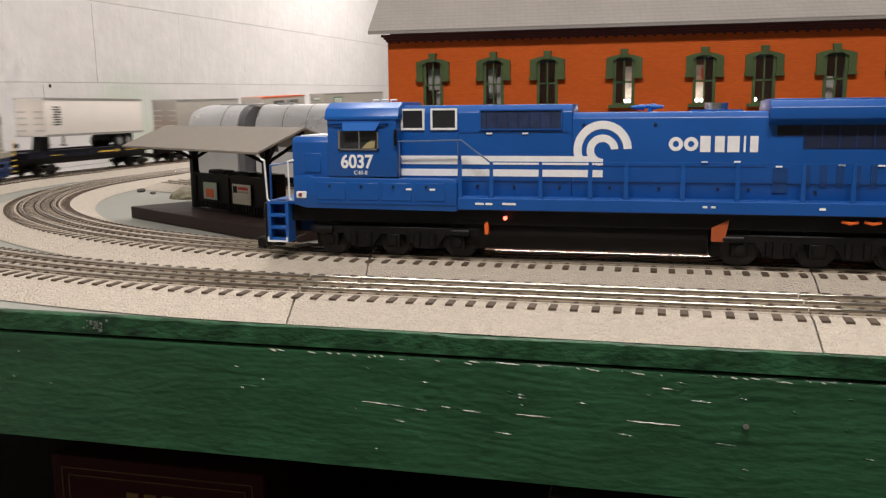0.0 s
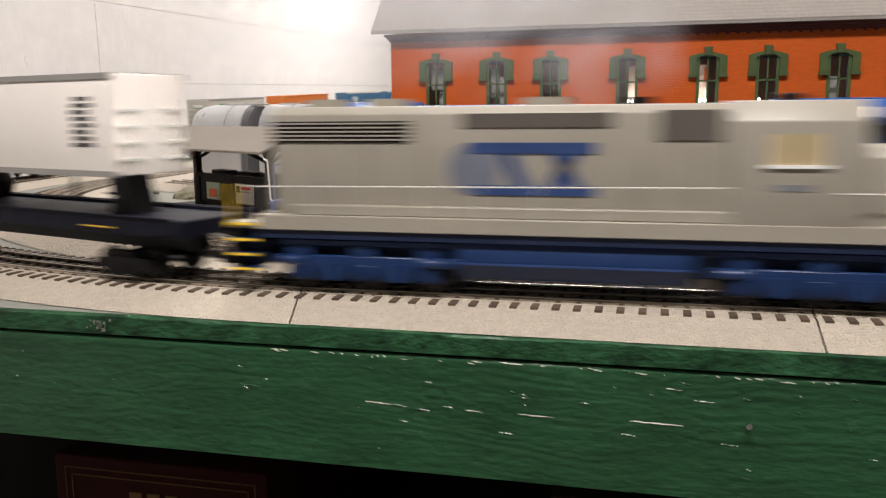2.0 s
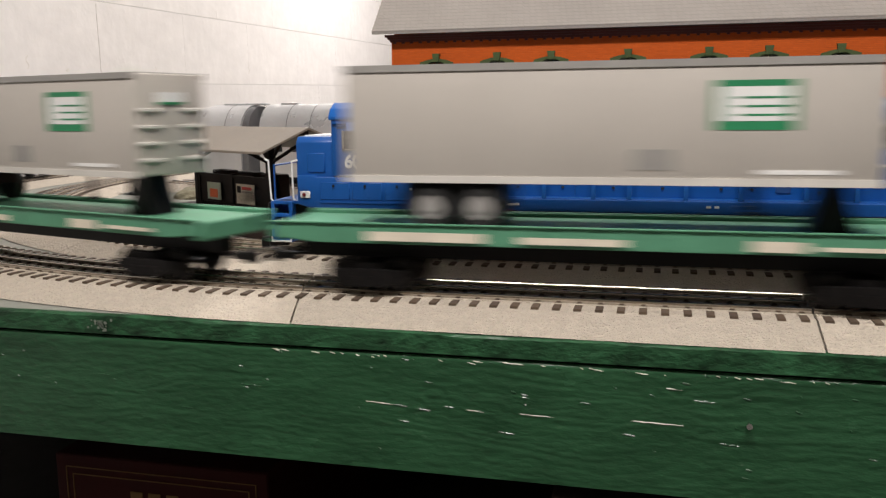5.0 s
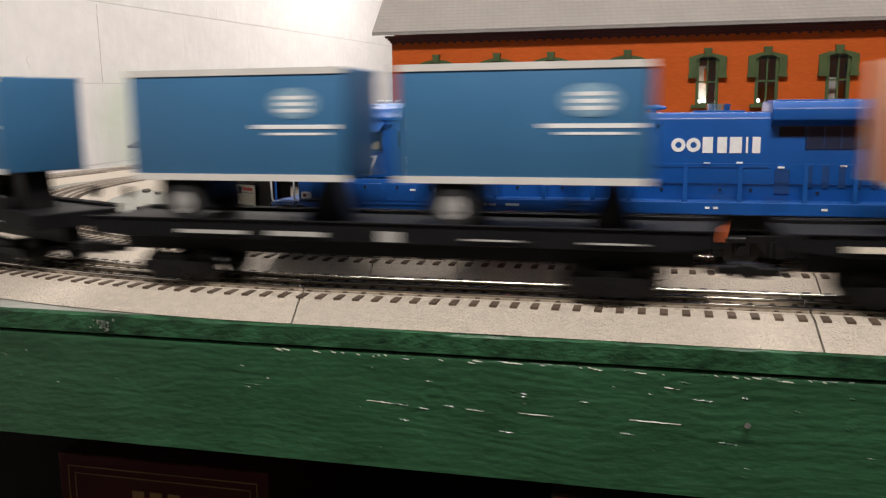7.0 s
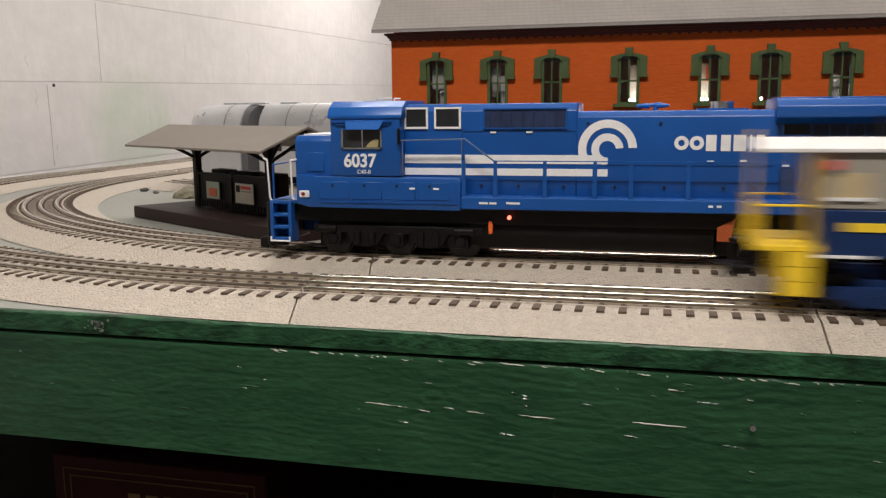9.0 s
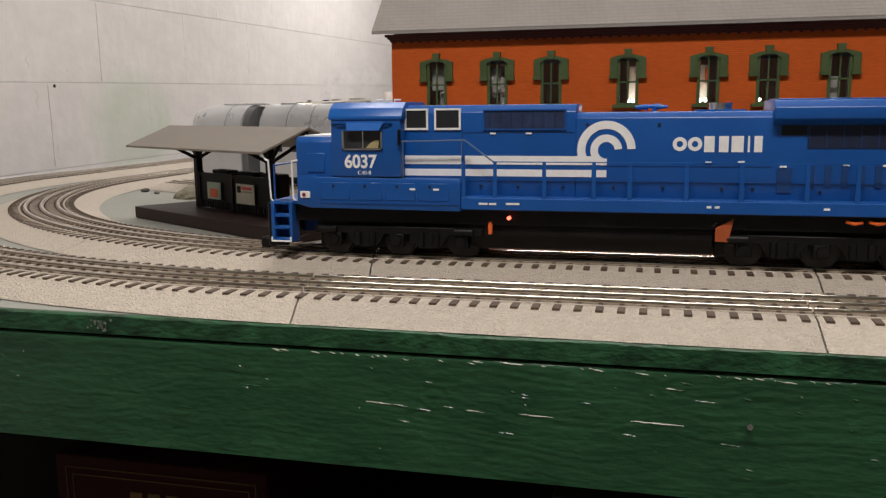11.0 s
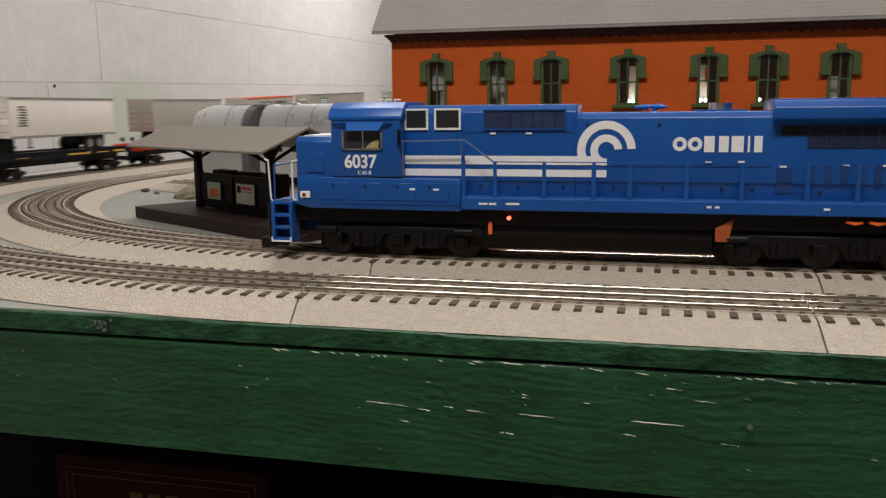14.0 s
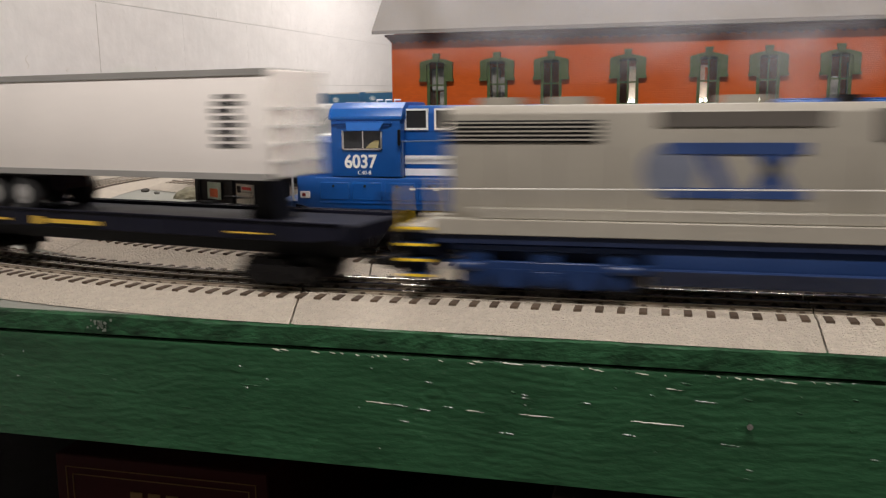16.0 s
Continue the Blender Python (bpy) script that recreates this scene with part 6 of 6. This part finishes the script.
    prism(bm, ((-0.0260, 0.0288), (0.0260, 0.0288), (0.0275, 0.0180), (0.0210, 0.0085), (-0.0210, 0.0085), (-0.0275, 0.0180)), -0.0620, 0.0550, "x", 0.0010)
    tank = part("fuel_tank", bm, NAVY, G, "navy blue fuel tank", True)
    bx("tank_band", (-0.0620, 0.0550, -0.0282, -0.0270, 0.0172, 0.0182), LOGO_BLUE, tank)
    bx("centre_sill", (-0.1600, 0.1600, -0.0120, 0.0120, 0.0110, 0.0286), NAVY, G, "navy blue centre sill", 0.001)
    tr = [truck(G, s * 0.1130, (-0.036, 0.0, 0.036), 0.0104, NAVY, 0.0225, "loco", 0.0278) for s in (-1, 1)]
    TRAIN.append(([G], tr, 0.208, 0.113))


grey_locomotive()


def caboose():
    C = thing("caboose", "grey and navy blue model caboose with yellow end platforms", "caboose", "running train")
    hw = 0.0280
    bm = bmesh.new()
    box(bm, -0.0970, 0.0970, -hw, hw, 0.0262, 0.0485, 0.0006)
    part("lower_body", bm, NAVY, C, "navy blue lower body", True)
    bm = bmesh.new()
    box(bm, -0.0970, 0.0970, -hw, hw, 0.0485, 0.0745, 0.0006)
    part("upper_body", bm, GREY_LOCO, C, "grey upper body", True)
    for x0, x1 in ((-0.1250, -0.0345), (0.0085, 0.1250)):
        bm = bmesh.new()
        prism(bm, ((-0.0300, 0.0742), (0.0300, 0.0742), (0.0300, 0.0762), (0.0120, 0.0800), (-0.0120, 0.0800), (-0.0300, 0.0762)), x0, x1, "x", 0.0004)
        part("roof", bm, mat("white_roof_paint", (0.72, 0.70, 0.67), 0.45), C, "white caboose roof")
    bm = bmesh.new()
    prism(bm, ((-hw - 0.0004, 0.0745), (-0.0335, 0.0780), (-0.0335, 0.0955), (0.0335, 0.0955), (0.0335, 0.0780), (hw + 0.0004, 0.0745), (hw + 0.0004, 0.0600), (-hw - 0.0004, 0.0600)), -0.0340, 0.0080, "x", 0.0005)
    part("cupola", bm, NAVY, C, "navy blue cupola", True)
    bx("cupola_roof", (-0.0380, 0.0120, -0.0350, 0.0350, 0.0953, 0.0978), MATS["white_roof_paint"], C, "white cupola roof", 0.0006)
    for s in (-1, 1):
        def side(nm, x0, x1, z0, z1, m, w=hw, lab="", o=0.0005):
            lo, hi = sorted((s * (w - 0.001), s * (w + o)))
            return bx(nm, (x0, x1, lo, hi, z0, z1), m, C, lab)
        for x0, x1 in ((-0.0930, -0.0760), (0.0740, 0.0910)):
            side("window", x0, x1, 0.0540, 0.0650, LIT_WINDOW, hw, "warm lit caboose window")
            side("window_sill", x0 - 0.001, x1 + 0.001, 0.0525, 0.0540, WHITE, hw, "", 0.001)
        side("cupola_window", -0.0240, -0.0020, 0.0810, 0.0900, CAB_GLASS, 0.0335, "dark cupola window")
        side("emblem_panel", 0.0180, 0.0680, 0.0550, 0.0580, LOGO_BLUE, hw, "blue painted emblem")
        side("emblem_panel", 0.0180, 0.0680, 0.0655, 0.0690, LOGO_BLUE, hw, "blue painted emblem")
        for x0, x1 in ((0.018, 0.028), (0.036, 0.046), (0.053, 0.066)):
            side("emblem_block", x0, x1, 0.0580, 0.0655, LOGO_BLUE, hw, "blue painted emblem", 0.0004)
        side("lettering_bar", -0.0860, -0.0370, 0.0385, 0.0425, YELLOW, hw, "yellow lettering bar")
        for e in (-1, 1):
            side("marker_lamp", min(e * 0.0900, e * 0.0955), max(e * 0.0900, e * 0.0955), 0.0665, 0.0705, RED, hw, "red marker lamp", 0.0022)
        for i in range(3):
            side("lettering_bar", 0.0430, 0.0660, 0.0345 + i * 0.0035, 0.0360 + i * 0.0035, WHITE, hw, "white lettering bar")
        for e in (-1, 1):
            side("step_light", min(e * 0.075, e * 0.097), max(e * 0.075, e * 0.097), 0.0262, 0.0275, WHITE, hw, "", 0.001)
            xa, xb = sorted((e * 0.0985, e * 0.1125))
            lo, hi = sorted((s * 0.0180, s * 0.0300))
            for x in (xa, xb - 0.0012):
                bx("step_side", (x, x + 0.0012, lo, hi, 0.0080, 0.0290), YELLOW, C, "yellow step side plate")
            inner = lo if s > 0 else hi - 0.001
            bx("step_back", (xa + 0.0012, xb - 0.0012, inner, inner + 0.001, 0.0080, 0.0290), YELLOW, C, "yellow step back plate")
            for z in (0.0080, 0.0150, 0.0220):
                bx("step", (xa + 0.0012, xb - 0.0012, min(lo, hi) + 0.0002, hi - 0.0002, z, z + 0.0066), YELLOW, C, "yellow end step")
            bm = bmesh.new()
            for x in (e * 0.1010, e * 0.1235):
                rod(bm, ((x, s * 0.0285, 0.0300), (x, s * 0.0285, 0.0500 if x * e > 0.11 else 0.0740)), 0.0007)
            rod(bm, ((e * 0.1010, s * 0.0285, 0.0500), (e * 0.1235, s * 0.0285, 0.0500)), 0.0006)
            part("railing", bm, YELLOW, C, "yellow end railing")
    for e in (-1, 1):
        xa, xb = sorted((e * 0.0970, e * 0.1250))
        bx("end_platform", (xa, xb, -0.0290, 0.0290, 0.0290, 0.0310), YELLOW, C, "yellow end platform")
        bm = bmesh.new()
        x = e * 0.1240
        for y in (-0.020, -0.012, 0.012, 0.020):
            rod(bm, ((x, y, 0.031), (x, y, 0.0500)), 0.0005)
        rod(bm, ((x, -0.0285, 0.0500), (x, 0.0285, 0.0500)), 0.0007)
        rod(bm, ((x, -0.0285, 0.0400), (x, 0.0285, 0.0400)), 0.0006)
        for y in (-0.009, -0.002):
            rod(bm, ((x + e * 0.0005, y, 0.031), (x + e * 0.0005, y, 0.0840)), 0.0006)
        for k in range(7):
            rod(bm, ((x + e * 0.0005, -0.009, 0.038 + k * 0.007), (x + e * 0.0005, -0.002, 0.038 + k * 0.007)), 0.0005)
        part("end_railing", bm, YELLOW, C, "yellow end railing and ladder")
        bx("end_door", (min(e * 0.0968, e * 0.0976), max(e * 0.0968, e * 0.0976), -0.008, 0.008, 0.031, 0.068), YELLOW, C, "yellow end door")
        coupler(C, e * 0.1180, e)
    bm = bmesh.new()
    cyl(bm, (-0.062, 0.010, 0.0845), 0.003, 0.012, "z", 12)
    part("smoke_jack", bm, BLACK, C)
    bx("tool_box", (-0.0260, 0.0140, -0.0250, 0.0250, 0.0120, 0.0262), NAVY, C, "navy blue underfloor box", 0.0006)
    tr = [truck(C, s * 0.0690, (-0.0165, 0.0165), 0.0083, NAVY) for s in (-1, 1)]
    TRAIN.append(([C], tr, -0.379 * 8 - 0.125, 0.069))


caboose()


def smoke():
    """Thin exhaust haze that trails behind the stack: crumpled sheer wisps, densest in their middles."""
    m = bpy.data.materials.new("thin_smoke")
    m.use_nodes = True
    n, l = m.node_tree.nodes, m.node_tree.links
    n.remove(n["Principled BSDF"])
    tc = n.new("ShaderNodeTexCoord")
    mp = n.new("ShaderNodeMapping")
    mp.inputs["Location"].default_value = (-1, 0, -1)
    mp.inputs["Scale"].default_value = (2, 0, 2)
    l.new(tc.outputs["Generated"], mp.inputs[0])
    gr = n.new("ShaderNodeTexGradient")
    gr.gradient_type = "SPHERICAL"
    l.new(mp.outputs[0], gr.inputs[0])
    info = n.new("ShaderNodeObjectInfo")
    w = n.new("ShaderNodeMath")
    w.operation = "MULTIPLY"
    w.inputs[1].default_value = 30.0
    l.new(info.outputs["Random"], w.inputs[0])
    ns = n.new("ShaderNodeTexNoise")
    ns.noise_dimensions = "4D"
    ns.inputs["Scale"].default_value = 34.0
    ns.inputs["Detail"].default_value = 4.0
    ns.inputs["Distortion"].default_value = 0.8
    l.new(tc.outputs["Object"], ns.inputs["Vector"])
    l.new(w.outputs[0], ns.inputs["W"])
    ramp = n.new("ShaderNodeMapRange")
    ramp.inputs["From Min"].default_value = 0.36
    ramp.inputs["From Max"].default_value = 0.70
    ramp.inputs["To Max"].default_value = 0.40
    l.new(ns.outputs["Fac"], ramp.inputs["Value"])
    dens = n.new("ShaderNodeMath")
    dens.operation = "MULTIPLY"
    l.new(gr.outputs["Fac"], dens.inputs[0])
    l.new(ramp.outputs["Result"], dens.inputs[1])
    cols = []
    for kind in ("ShaderNodeBsdfDiffuse", "ShaderNodeBsdfTranslucent"):
        c = n.new(kind)
        c.inputs["Color"].default_value = (0.90, 0.92, 0.98, 1)
        cols.append(c)
    both = n.new("ShaderNodeMixShader")
    l.new(cols[0].outputs[0], both.inputs[1])
    l.new(cols[1].outputs[0], both.inputs[2])
    clear = n.new("ShaderNodeBsdfTransparent")
    mix = n.new("ShaderNodeMixShader")
    l.new(dens.outputs[0], mix.inputs[0])
    l.new(clear.outputs[0], mix.inputs[1])
    l.new(both.outputs[0], mix.inputs[2])
    l.new(mix.outputs[0], n["Material Output"].inputs["Surface"])
    rng = random.Random(11)
    for back, up, rx, rz in ((0.012, 0.138, 0.034, 0.034), (0.062, 0.158, 0.056, 0.048), (0.128, 0.168, 0.066, 0.054), (0.205, 0.176, 0.072, 0.054)):
        for side in (-0.010, 0.010):
            bm = bmesh.new()
            k = rng.uniform(0, 50)
            rows = []
            for i in range(19):
                u = i / 9 - 1
                rows.append([bm.verts.new((u * rx, side + 0.012 * noise.noise((u * 1.6 + k, v / 7 * 1.6, k)), (v / 7 - 1) * rz)) for v in range(15)])
            for a, b in zip(rows, rows[1:]):
                for v in range(14):
                    bm.faces.new((a[v], b[v], b[v + 1], a[v + 1]))
            ob = new("smoke_wisp", finish(bm, "smoke_wisp", m, True))
            tagged(ob, "thin pale grey exhaust smoke above the locomotive", "smoke", "exhaust smoke", "stuff")
            PUFFS.append((ob, 0.208 + 0.027 - back + side, up + side * 0.4))


PUFFS = []
smoke()

# ---------------------------------------------------------------- motion
SPEED, LEAD = 0.51, 0.088 - 0.51 * 2.3       # metres a second; where the leading flat's front is at the start


def motions():
    times = [round(0.1 * i, 1) for i in range(161)]
    for things, trucks, offset, reach in TRAIN:
        rows, swivel = [], ([], [])
        for t in times:
            s = LEAD + SPEED * t + offset
            (ax, ay, ah), (bx_, by, bh) = out(s - reach), out(s + reach)
            h = math.atan2(by - ay, bx_ - ax)
            za, zb = rise(ay), rise(by)
            rows.append((t, pose((ax + bx_) / 2, (ay + by) / 2, ZR + (za + zb) / 2, 0, -math.degrees(math.atan2(zb - za, 2 * reach)), math.degrees(h))))
            for k, th in enumerate((ah, bh)):
                d = (th - h + math.pi) % (2 * math.pi) - math.pi
                swivel[k].append((t, pose((-1, 1)[k] * reach, 0, 0, 0, 0, math.degrees(d))))
        for ob in things:
            walk(ob, rows)
        for ob, sw in zip(trucks, swivel):
            walk(ob, sw)
    for ob, offset, up in PUFFS:
        rows = []
        for t in times:
            x, y, h = out(LEAD + SPEED * t + offset)
            rows.append((t, pose(x, y, up + rise(y), 0, 0, math.degrees(h))))
        walk(ob, rows)


motions()
